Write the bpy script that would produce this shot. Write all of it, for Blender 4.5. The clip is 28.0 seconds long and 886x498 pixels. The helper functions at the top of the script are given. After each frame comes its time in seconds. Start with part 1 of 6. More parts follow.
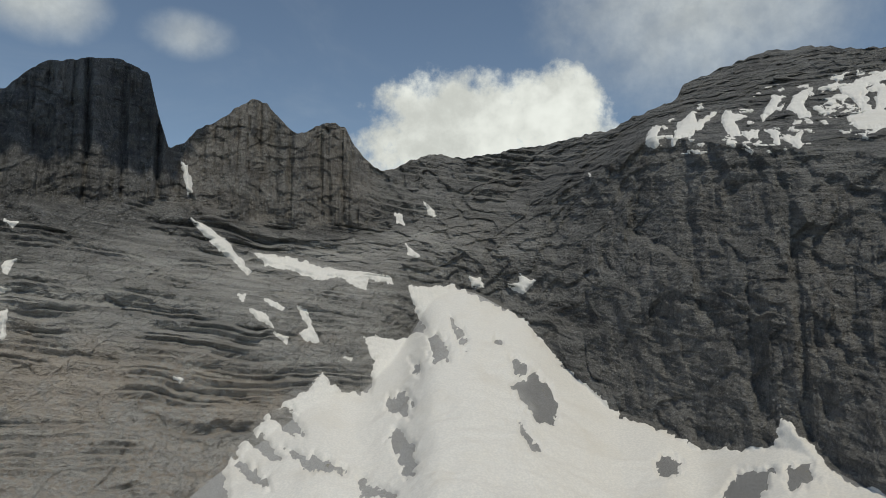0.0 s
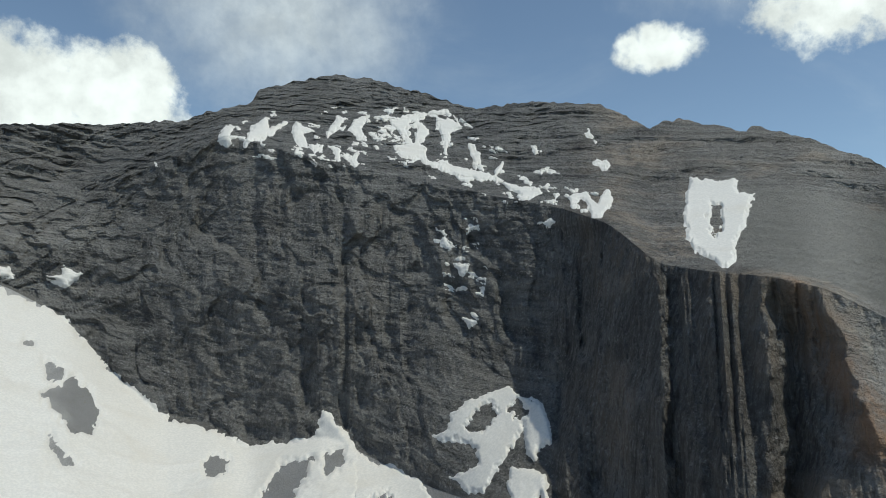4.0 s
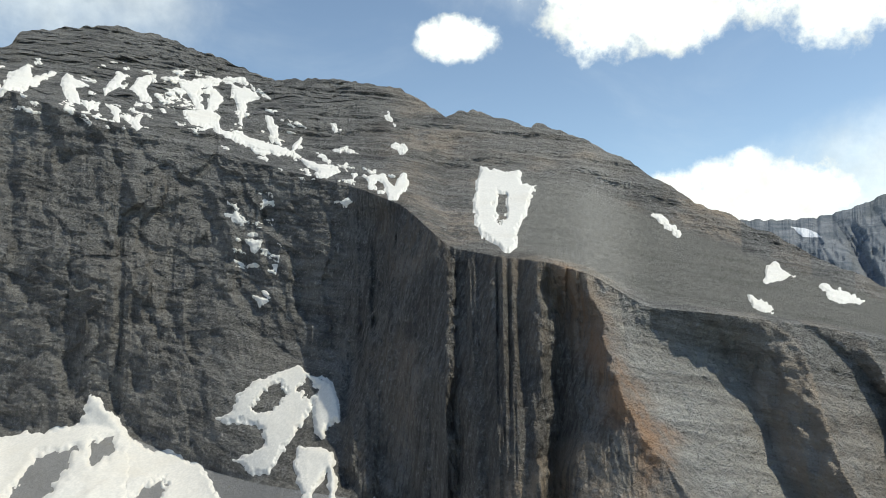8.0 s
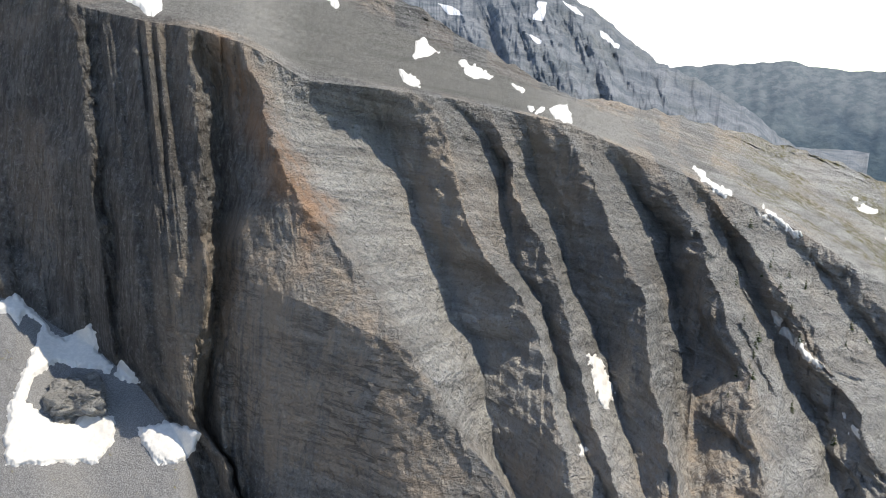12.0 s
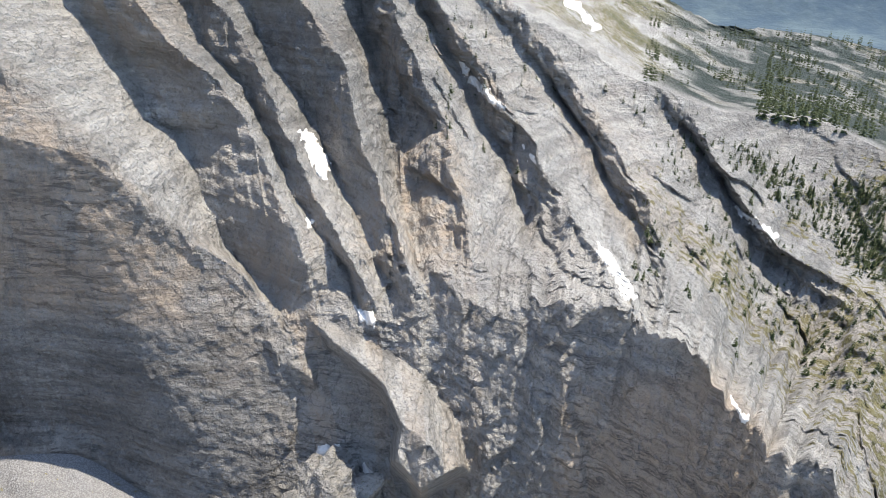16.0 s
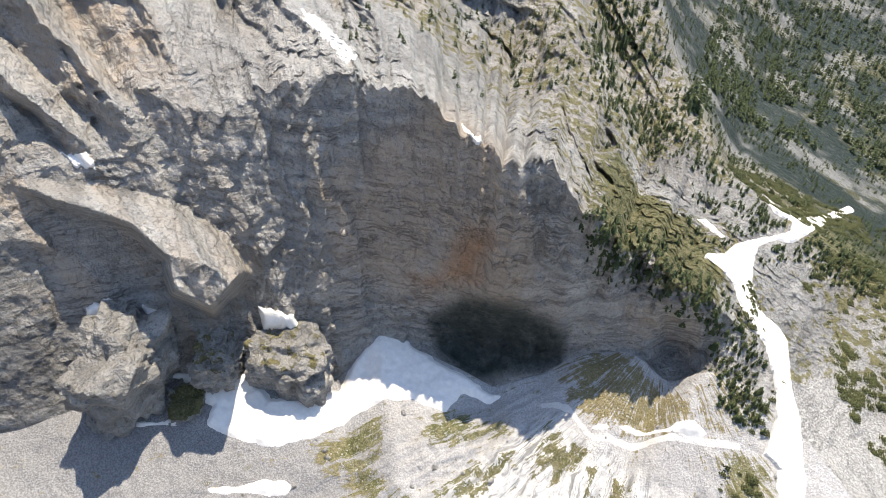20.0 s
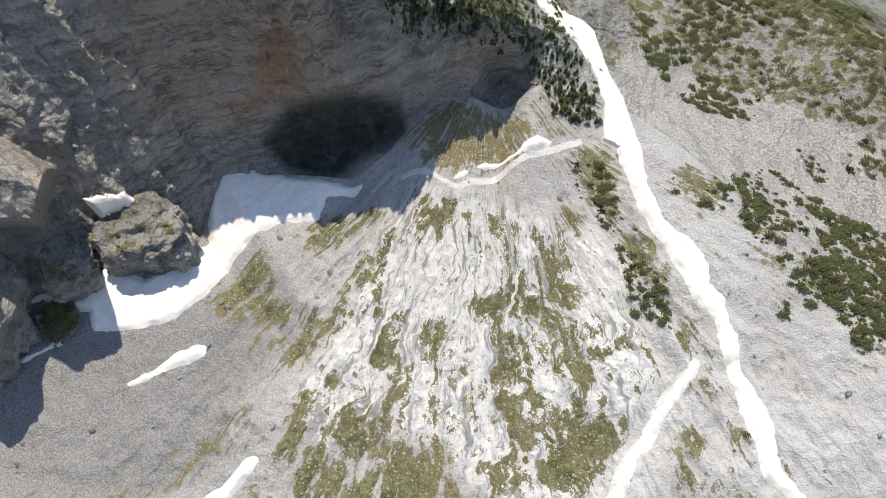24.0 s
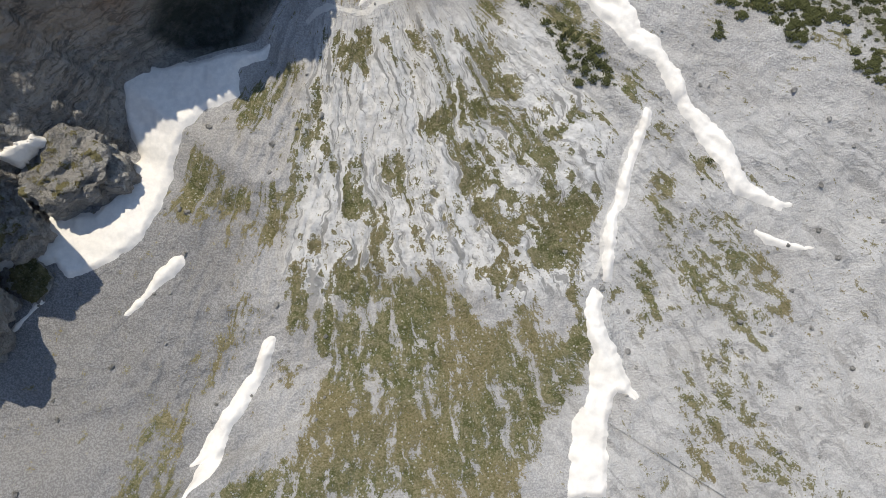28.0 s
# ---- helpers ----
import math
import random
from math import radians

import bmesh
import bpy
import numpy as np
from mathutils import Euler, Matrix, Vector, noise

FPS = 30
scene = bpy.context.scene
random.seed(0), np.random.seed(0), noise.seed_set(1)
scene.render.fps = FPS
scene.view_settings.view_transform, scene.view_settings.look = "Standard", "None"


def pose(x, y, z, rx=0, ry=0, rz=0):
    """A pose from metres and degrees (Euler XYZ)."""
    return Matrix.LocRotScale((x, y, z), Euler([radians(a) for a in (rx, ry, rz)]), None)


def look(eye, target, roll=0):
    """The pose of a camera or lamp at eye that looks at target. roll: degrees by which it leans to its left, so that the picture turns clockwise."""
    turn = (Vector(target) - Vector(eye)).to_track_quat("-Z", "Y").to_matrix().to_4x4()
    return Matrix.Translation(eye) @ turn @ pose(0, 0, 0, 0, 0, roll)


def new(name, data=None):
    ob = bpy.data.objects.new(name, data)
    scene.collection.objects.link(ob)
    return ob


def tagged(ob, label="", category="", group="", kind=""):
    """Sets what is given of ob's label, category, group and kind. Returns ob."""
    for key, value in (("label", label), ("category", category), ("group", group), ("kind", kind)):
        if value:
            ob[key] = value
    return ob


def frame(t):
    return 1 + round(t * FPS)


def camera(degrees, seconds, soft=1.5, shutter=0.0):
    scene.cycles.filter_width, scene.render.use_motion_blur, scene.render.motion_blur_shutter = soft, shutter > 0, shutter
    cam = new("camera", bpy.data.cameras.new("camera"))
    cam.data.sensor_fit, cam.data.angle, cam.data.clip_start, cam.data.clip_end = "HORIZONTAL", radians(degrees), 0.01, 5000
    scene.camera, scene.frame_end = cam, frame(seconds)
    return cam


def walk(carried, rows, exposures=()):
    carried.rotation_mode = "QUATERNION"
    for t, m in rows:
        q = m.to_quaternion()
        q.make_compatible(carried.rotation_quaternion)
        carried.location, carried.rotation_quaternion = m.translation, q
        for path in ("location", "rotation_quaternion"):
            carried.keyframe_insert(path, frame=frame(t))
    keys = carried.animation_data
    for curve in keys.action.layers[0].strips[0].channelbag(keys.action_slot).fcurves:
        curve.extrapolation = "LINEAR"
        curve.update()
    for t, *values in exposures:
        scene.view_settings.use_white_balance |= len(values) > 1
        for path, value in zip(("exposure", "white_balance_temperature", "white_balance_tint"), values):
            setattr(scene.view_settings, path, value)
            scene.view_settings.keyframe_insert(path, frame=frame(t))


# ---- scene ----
cam = camera(65.81, 28.0, soft=0.8)
# seconds, then the turn of the hovering camera in degrees (tilt from straight down, roll, heading)
EYE = 240.0
EXPOSURES = [(0.0, -0.42, 7450, 4), (4.0, -0.12, 7000, 0), (8.0, 0.36, 7400, 2), (12.0, 0.88, 7500, 8), (15.0, 1.38, 7450, 9), (17.0, 1.68, 7380, 10), (19.0, 1.7, 7520, 10), (21.0, 1.46, 7700, 10), (25.0, 0.95, 7550, 8), (28.0, 0.62, 7450, 8)]
ROWS = [
    (0.0, 97.49, 0.31, -0.00), (0.5, 97.57, 0.23, -2.11),
    (1.0, 97.54, 0.17, -6.19), (1.5, 97.51, 0.18, -10.62),
    (2.0, 97.47, 0.24, -16.01), (2.5, 97.41, 0.31, -21.37),
    (3.0, 97.26, 0.53, -27.08), (3.5, 97.18, 0.61, -31.92),
    (4.0, 97.13, 0.61, -35.54), (4.5, 97.14, 0.60, -38.01),
    (6.5, 97.30, 0.38, -44.74), (7.0, 97.23, 0.37, -47.72),
    (7.5, 96.68, 0.30, -50.34), (8.0, 95.27, 0.24, -52.66),
    (8.5, 93.19, 0.15, -55.08), (9.0, 90.78, 0.11, -58.19),
    (9.5, 88.38, 0.07, -61.82), (10.0, 86.06, 0.01, -65.77),
    (10.5, 83.66, -0.02, -70.01), (11.0, 81.28, -0.02, -74.12),
    (11.5, 78.86, -0.01, -77.29), (12.0, 76.52, -0.06, -80.17),
    (12.5, 74.26, -0.12, -82.79), (14.5, 65.10, 0.03, -92.98),
    (15.0, 62.71, -0.01, -96.91), (15.5, 60.36, -0.14, -100.97),
    (16.0, 57.99, -0.14, -105.51), (16.5, 55.64, -0.20, -110.31),
    (17.0, 53.43, -0.28, -113.61), (17.5, 51.08, -0.32, -116.38),
    (18.0, 48.69, -0.32, -119.03), (18.5, 46.41, -0.40, -121.73),
    (19.0, 44.22, -0.41, -124.72), (19.5, 41.97, -0.42, -129.13),
    (20.0, 39.64, -0.49, -132.94), (20.5, 37.31, -0.45, -136.52),
    (21.0, 34.97, -0.42, -139.91), (21.5, 32.71, -0.45, -142.95),
    (23.5, 24.01, -0.02, -155.71), (24.0, 21.84, 0.09, -158.47),
    (24.5, 19.70, 0.23, -161.10), (25.0, 17.59, 0.37, -163.68),
    (25.5, 15.71, 0.56, -166.34), (26.0, 13.95, 0.73, -168.75),
    (26.5, 12.18, 0.92, -171.14), (27.0, 10.39, 1.15, -173.42),
    (27.5, 8.66, 1.39, -175.66), (28.0, 6.95, 1.63, -177.78),
]
walk(cam, [(t, pose(0.4, 0.3, EYE, rx, ry, rz)) for t, rx, ry, rz in ROWS], EXPOSURES)


# ---- world and sun ----
SUN_BEARING, SUN_HEIGHT = 153.0, 62.0        # degrees clockwise from the first heading, degrees up
CLOUDS = [  # bearing, elevation, half width, half height, density
    (1.0, 17.0, 9.5, 5.6, 1.0), (9.5, 18.2, 5.6, 4.6, 1.0), (54.6, 22.3, 4.2, 2.0, 0.85), (70.0, 25.5, 11.5, 5.5, 1.0), (84.0, 23.5, 8.0, 5.0, 1.0),
    (77.0, 8.5, 9.0, 3.4, 1.0), (100.0, 5.0, 14.0, 5.0, 1.0)]
VEILS = [(-32.0, 24.0, 5.0, 3.0, 0.9), (-21.0, 23.4, 3.5, 1.6, 0.45), (22.0, 25.5, 13.0, 8.0, 0.6), (98.0, 8.0, 22.0, 8.0, 1.2), (125.0, 8.0, 20.0, 11.0, 1.0), (66.0, 26.0, 12.0, 3.0, 0.4)]


def direction(a, e):
    a, e = radians(a), radians(e)
    return Vector((math.sin(a) * math.cos(e), math.cos(a) * math.cos(e), math.sin(e)))


class Nodes:
    """A short hand for node trees."""

    def __init__(self, tree):
        self.tree = tree
        tree.nodes.clear()

    def add(self, kind, props=None, **inputs):
        n = self.tree.nodes.new(kind)
        for k, v in (props or {}).items():
            setattr(n, k, v)
        for k, v in inputs.items():
            self.set(n, k.replace("_", " "), v)
        return n

    def set(self, n, key, v):
        s = n.inputs[int(key)] if key.isdigit() else n.inputs[key]
        if isinstance(v, bpy.types.NodeSocket):
            self.tree.links.new(v, s)
        else:
            s.default_value = v

    def math(self, op, a, b=0.0, c=0.0, clamp=False):
        n = self.add("ShaderNodeMath", {"operation": op, "use_clamp": clamp})
        for i, v in enumerate((a, b, c)):
            self.set(n, str(i), v)
        return n.outputs[0]

    def vmath(self, op, a, b=(0, 0, 0)):
        n = self.add("ShaderNodeVectorMath", {"operation": op})
        self.set(n, "0", a)
        self.set(n, "1", b)
        return n

    def noise(self, vec, scale, detail=6.0, rough=0.55, distort=0.0, kind="FBM"):
        n = self.add("ShaderNodeTexNoise", {"noise_type": kind}, Vector=vec, Scale=scale, Detail=detail, Roughness=rough, Distortion=distort)
        return n.outputs["Fac"]

    def ramp(self, fac, lo, hi, a=0.0, b=1.0):
        n = self.add("ShaderNodeMapRange", {"interpolation_type": "SMOOTHSTEP"})
        for i, v in enumerate((fac, lo, hi, a, b)):
            self.set(n, str(i), v)
        return n.outputs[0]

    def mix(self, fac, a, b):
        n = self.add("ShaderNodeMix", {"data_type": "RGBA"})
        self.set(n, "0", fac)
        self.set(n, "6", a)
        self.set(n, "7", b)
        return n.outputs[2]

    def scaled(self, vec, sx, sy, sz, rot=(0, 0, 0)):
        n = self.add("ShaderNodeMapping", Vector=vec, Scale=(sx, sy, sz), Rotation=rot)
        return n.outputs[0]


def rgb(r, g, b):
    return (r, g, b, 1.0)


def build_world():
    w = bpy.data.worlds.new("sky")
    scene.world = w
    w.use_nodes = True
    N = Nodes(w.node_tree)
    vec = N.add("ShaderNodeTexCoord").outputs["Generated"]
    sky = N.add("ShaderNodeTexSky", {"sky_type": "NISHITA", "sun_disc": False, "sun_elevation": radians(SUN_HEIGHT),
                                     "sun_rotation": radians(SUN_BEARING), "altitude": 2400.0, "air_density": 1.0, "dust_density": 0.6, "ozone_density": 0.6})
    warp = N.noise(vec, 9.0, 6.0, 0.6)
    fine = N.noise(vec, 26.0, 8.0, 0.62)
    sep = N.add("ShaderNodeSeparateXYZ", Vector=vec)
    el = N.math("ARCSINE", sep.outputs[2])
    az = N.math("ARCTAN2", sep.outputs[0], sep.outputs[1])

    def heap(clouds):
        total = None
        for a, e, wd, hg, dens in clouds:
            da = N.math("MULTIPLY", N.math("SUBTRACT", az, radians(a)), 1.0 / radians(wd))
            de = N.math("MULTIPLY", N.math("SUBTRACT", el, radians(e)), 1.0 / radians(hg))
            r2 = N.math("ADD", N.math("MULTIPLY", da, da), N.math("MULTIPLY", de, de))
            m = N.math("MULTIPLY", N.math("SUBTRACT", 1.0, r2), dens)
            total = m if total is None else N.math("MAXIMUM", total, m)
        return total
    lumps = N.math("ADD", N.math("MULTIPLY", N.math("SUBTRACT", warp, 0.5), 2.2), N.math("MULTIPLY", N.math("SUBTRACT", fine, 0.5), 1.4))
    cover = N.ramp(N.math("ADD", heap(CLOUDS), lumps), -0.05, 0.6)
    soft = N.math("ADD", heap(VEILS), N.math("MULTIPLY", lumps, 0.35))
    cover = N.math("MAXIMUM", cover, N.math("MULTIPLY", N.ramp(soft, -0.3, 1.3), 0.8))
    wisp = N.math("MULTIPLY", N.ramp(N.noise(N.scaled(vec, 1, 1, 2.5), 3.0, 7.0, 0.6, 0.6), 0.45, 0.85), 0.12)
    cover = N.math("MAXIMUM", cover, wisp)
    shade = N.ramp(N.noise(vec, 14.0, 6.0, 0.6), 0.3, 0.72, 5.2, 7.8)
    white = N.vmath("SCALE", (0.93, 1.0, 1.08))
    N.set(white, "Scale", shade)
    col = N.mix(cover, sky.outputs[0], white.outputs[0])
    bg = N.add("ShaderNodeBackground", Color=col, Strength=0.15)
    out = N.add("ShaderNodeOutputWorld", Surface=bg.outputs[0])
    sun = bpy.data.lights.new("sun", "SUN")
    sun.energy, sun.angle, sun.color = 2.6, radians(0.53), (1.0, 0.96, 0.9)
    s = new("sun", sun)
    s.matrix_world = look(direction(SUN_BEARING, SUN_HEIGHT) * 900, (0, 0, 0))


build_world()


# ---- noise on arrays ----
def lattice(ix, iy, iz, seed):
    h = (ix * 374761393 + iy * 668265263 + iz * 1274126177 + seed * 362437) & 0xFFFFFFFF
    h = ((h ^ (h >> 13)) * 1103515245) & 0xFFFFFFFF
    h = ((h ^ (h >> 16)) * 2246822519) & 0xFFFFFFFF
    return ((h ^ (h >> 15)) & 0xFFFF) / 32767.5 - 1.0


def vnoise(x, y, z, seed=0):
    """Smooth noise from -1 to 1."""
    fx, fy, fz = np.floor(x), np.floor(y), np.floor(z)
    ix, iy, iz = fx.astype(np.int64), fy.astype(np.int64), fz.astype(np.int64)
    u, v, w = x - fx, y - fy, z - fz
    u, v, w = u * u * (3 - 2 * u), v * v * (3 - 2 * v), w * w * (3 - 2 * w)

    def plane(k):
        a = lattice(ix, iy, k, seed) * (1 - u) + lattice(ix + 1, iy, k, seed) * u
        b = lattice(ix, iy + 1, k, seed) * (1 - u) + lattice(ix + 1, iy + 1, k, seed) * u
        return a * (1 - v) + b * v
    return plane(iz) * (1 - w) + plane(iz + 1) * w


def fbm(x, y, z, octaves=4, seed=0, gain=0.5):
    total, amp = 0.0, 1.0
    for o in range(octaves):
        total = total + amp * vnoise(x * 2 ** o, y * 2 ** o, z * 2 ** o, seed + o)
        amp *= gain
    return total


def ridged(x, y, z, octaves=3, seed=0, gain=0.5):
    total, amp = 0.0, 1.0
    for o in range(octaves):
        total = total + amp * (1 - 2 * np.abs(vnoise(x * 2 ** o, y * 2 ** o, z * 2 ** o, seed + o)))
        amp *= gain
    return total


def smooth(v, lo, hi):
    q = np.clip((v - lo) / (hi - lo), 0, 1)
    return q * q * (3 - 2 * q)


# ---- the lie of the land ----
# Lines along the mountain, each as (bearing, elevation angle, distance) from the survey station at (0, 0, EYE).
FOOT = [(-60, -38, 330), (-44, -24, 520), (-30, -20, 540), (-17.3, -9.8, 640), (-13.8, -7.5, 685), (-10.3, -5, 715), (-6.7, -4.6, 735), (-3, -0.5, 810), (-1, 3.5, 890),
        (2.2, 4.2, 900), (6.8, 1.5, 850), (10.8, -3.3, 770), (13.8, -6.3, 720), (17.6, -7.4, 690), (20, -9, 660), (26, -8, 640), (28.7, -9.2, 610),
        (34.3, -12, 540), (38, -13.2, 470), (42, -14, 430), (44.6, -14.5, 420), (47.3, -14.8, 420)]
FOOT += [(49.1, -17.3, 410), (51.9, -19.4, 385), (54.7, -22.7, 350), (58.2, -28.4, 300), (58.9, -35.2, 275), (60.6, -39.2, 255), (68, -42, 250), (71.2, -45.5, 228), (74, -49, 203), (78, -51.5, 187),
         (82.8, -52.6, 180), (95, -55.5, 161), (103.3, -57.5, 150), (115.5, -60.3, 135), (123.8, -57.7, 148), (130.5, -59, 140), (142.4, -61.5, 127), (150, -59.5, 136),
         (155, -57, 149), (161.7, -55.5, 155), (167.5, -56.6, 150), (171, -54, 160), (178, -53.5, 165), (183, -54, 165), (206, -56, 150), (240, -52, 180), (300, -38, 330)]
MID = [(-60, -20, 480), (-44, -8, 640), (-30, -6, 660), (-17, 0, 720), (-10, 4, 800), (-2, 7, 900), (2, 7.5, 930), (8, 7, 900), (14, 4, 790), (20, 3, 710), (30, 2, 640),
       (36, 0, 610), (40, -3.8, 575), (44, -4, 540), (47, -3.5, 490), (50, -4, 430), (55, -8, 365), (60, -14, 318), (65, -16, 288), (75, -21, 264), (85, -26, 259), (92, -30, 239), (103, -34, 221),
       (113, -37, 198), (119, -34.8, 196), (128.5, -36.8, 182)]
MID += [(137.5, -41.5, 163), (143.9, -42.2, 159), (148.3, -44.5, 156), (151, -46, 154), (160.7, -48.5, 158), (167, -49, 168), (171, -50, 179), (178, -51.5, 178),
        (190, -50, 200), (206, -48, 215), (240, -40, 290), (300, -20, 480)]
TOP = [(-60, 2, 700), (-44, 9, 780), (-36, 9, 790), (-30, 9.2, 810), (-22.3, 10.5, 850), (-16, 9, 900), (-6, 9, 960), (0, 10, 1000), (8, 11, 960), (12, 13, 900),
       (17.6, 16, 830), (26.8, 14.2, 740), (36.4, 12.3, 660), (45.9, 10.2, 590), (49.5, 8.8, 510), (53.2, 5.4, 440), (57.9, 4.5, 400), (61.2, 4.1, 380), (64.9, 3, 362),
       (69.2, .3, 362), (74.2, -.2, 375), (80.8, -1.1, 400), (84.9, -1.9, 405), (90.3, -3.1, 410), (95, -5, 415), (106.2, -9.6, 425), (120.5, -17.1, 430)]
TOP += [(128.2, -19.1, 440), (135.6, -18.6, 520), (144, -20.8, 480), (149, -25, 430), (155, -33, 330), (163, -40, 262), (172, -41.5, 258), (180, -42, 260), (206, -42, 260),
        (240, -30, 400), (300, 2, 700)]
CREST = [(-60, 10, 850), (-44, 15, 880), (-33.7, 17.6, 880), (-31.9, 19.6, 890), (-29.4, 20.5, 890), (-26.3, 20.9, 890), (-24, 20.3, 900), (-23.2, 17.4, 900), (-22.3, 14.9, 920),
         (-21, 15.5, 935), (-20.2, 16.4, 940), (-19.2, 17, 945), (-17.9, 17.9, 950), (-16.8, 18.8, 950), (-15.8, 19.2, 950), (-14.7, 18.9, 955), (-13.3, 17.5, 955), (-12.2, 16.7, 960), (-11.6, 16.7, 960), (-10.8, 17.4, 960), (-9.7, 17.8, 960), (-8.3, 17.4, 965), (-7.3, 15.9, 970),
         (-5.9, 14.1, 980), (-4, 14.2, 1040), (-1.1, 15.4, 1080), (3.3, 15.1, 1100), (6.9, 15.7, 1100), (10.5, 16.2, 1080), (14.5, 16.8, 1050), (16.1, 17.7, 1060), (19.7, 18.6, 1080)]
CREST += [(20.2, 19.6, 1100), (24.1, 20.8, 1120), (27, 21.1, 1110), (30.5, 21.05, 1100), (34.5, 19.7, 1060), (38.5, 18.5, 1000), (40, 18.95, 960), (44, 18.9, 930), (49, 18.4, 900),
          (53, 16.2, 860), (55.3, 16.7, 840), (60.2, 15.2, 800), (60.7, 15.6, 800), (64.8, 14, 770), (67.3, 12.6, 750), (71.9, 9.3, 720), (76, 7.1, 690), (84, 2.5, 640),
          (88.8, -.1, 610), (90.6, -1, 600), (94.7, -1.4, 650)]
CREST += [(98, -2.2, 750), (104, -3.5, 900), (110.2, -5.5, 1000), (115.4, -7.7, 1050), (126.4, -12.8, 1100), (134, -12.9, 1250), (150, -14.5, 1400), (180, -14, 1500),
          (206, -13, 1500), (240, -5, 1100), (300, 10, 850)]
HILLS = [(-60, 2, 4300), (90, 2, 4300), (102, 1, 4300), (107, 1.6, 4300), (115, 0.6, 4300), (130, -1, 4300), (150, -2, 4300), (206, -2, 4300), (300, 2, 4300)]


BEARINGS = np.arange(-60, 300.05, 0.1)


def sampled(line, soft_e, soft_d):
    """A line read off every tenth of a degree, with its kinks worn round over that many degrees."""
    t = np.array(line)
    out = []
    for col, soft in ((1, soft_e), (2, soft_d)):
        v = np.interp(BEARINGS, t[:, 0], t[:, col])
        if soft:
            n = int(30 * soft)
            k = np.exp(-0.5 * (np.arange(-n, n + 1) / (10 * soft)) ** 2)
            v = np.convolve(np.pad(v, n, mode="edge"), k / k.sum(), mode="valid")
        out.append(v)
    return out


LINES = {"foot": sampled(FOOT, 0.9, 2.5), "mid": sampled(MID, 1.5, 3.0), "top": sampled(TOP, 0.5, 2.5),
         "crest": sampled(CREST, 0.08, 4.0), "crest_mean": sampled(CREST, 4.0, 4.0), "hills": sampled(HILLS, 2.0, 2.0)}
CREST_ROUGH = 0.16 * sum(np.interp(BEARINGS * f, np.arange(-300, 1600), np.random.RandomState(int(5 + f)).uniform(-1, 1, 1900)) / f ** 0.6 for f in (1.0, 2.3, 5.1))
LINES["crest"][0] = LINES["crest"][0] + CREST_ROUGH * (BEARINGS < 130)
# The crag's upper edge is notched, with buttresses below the notches.
NOTCHES = sum(np.interp(BEARINGS * f, np.arange(-300, 1600), np.random.RandomState(int(60 + 10 * f)).uniform(-1, 1, 1900)) / f ** 0.6 for f in (0.4, 0.9, 2.2))
NOTCHES = NOTCHES * smooth(BEARINGS, 98, 104) * (1 - smooth(BEARINGS, 158, 166))
LINES["mid"][0] = LINES["mid"][0] + 0.55 * NOTCHES
LINES["mid"][1] = LINES["mid"][1] + 2.2 * NOTCHES


def along(line, a):
    """Elevation angle and distance of a line at bearings a."""
    e, d = LINES[line]
    return np.interp(a, BEARINGS, e), np.interp(a, BEARINGS, d)


def tan_deg(e):
    return np.tan(np.radians(e))


def bearing(x, y):
    a = np.degrees(np.arctan2(x, y))
    return np.where(a < -60, a + 360, a)


# Edges and gullies of the slanting ribs on the flank, from top to bottom, with how far they stand back in metres.
RIBS = [
    (0, [(44, 10), (42, -4), (40, -9), (41, -15), (44, -20), (50, -30), (52, -60)]),
    (27, [(48.4, 9), (47.3, 3), (45.6, -4), (43.6, -9), (44.3, -15), (49, -20), (57, -30), (58, -60)]),
    (0, [(49.8, 9), (48.6, 3), (47.1, -4), (45.1, -9), (45.8, -15), (50.5, -20), (58.5, -30), (60, -60)]),
    (-4, [(53.0, 9), (53.0, -60)]), (7, [(53.7, 9), (53.7, -20), (60.2, -30), (62, -60)]), (-2, [(54.6, 9), (54.6, -20), (61, -30), (63, -60)]),
    (0, [(60.6, 5), (60.6, -14), (58.5, -24), (57.5, -60)]), (30, [(62.2, 5), (62.4, -8), (61.2, -16), (59.6, -24), (58.2, -32), (58, -60)]),
    (15, [(63.4, 4), (64.4, -2.2), (64.5, -7.1), (63.5, -12), (61.8, -20), (59.7, -31.3), (59, -60)]),
    (-3, [(63.9, 3.8), (64.9, 1.7), (65.9, -2.2), (67, -6.2), (68.9, -9.9), (71.3, -12.8), (74.1, -16.7), (77, -21.9), (79.5, -26), (83.7, -30.4), (86.3, -32.8), (88.1, -36.4), (89.5, -38), (90, -60)]),
    (40, [(70, 1.5), (73.6, -0.4), (75.3, -3.6), (76.7, -6.8), (78.1, -11.1), (79.5, -13.9), (80.7, -16.3), (81.5, -19.6), (83.2, -20.9), (84.3, -25.5), (85.2, -30.3), (86.9, -32.9), (89.2, -36.3), (92, -60)]),
]
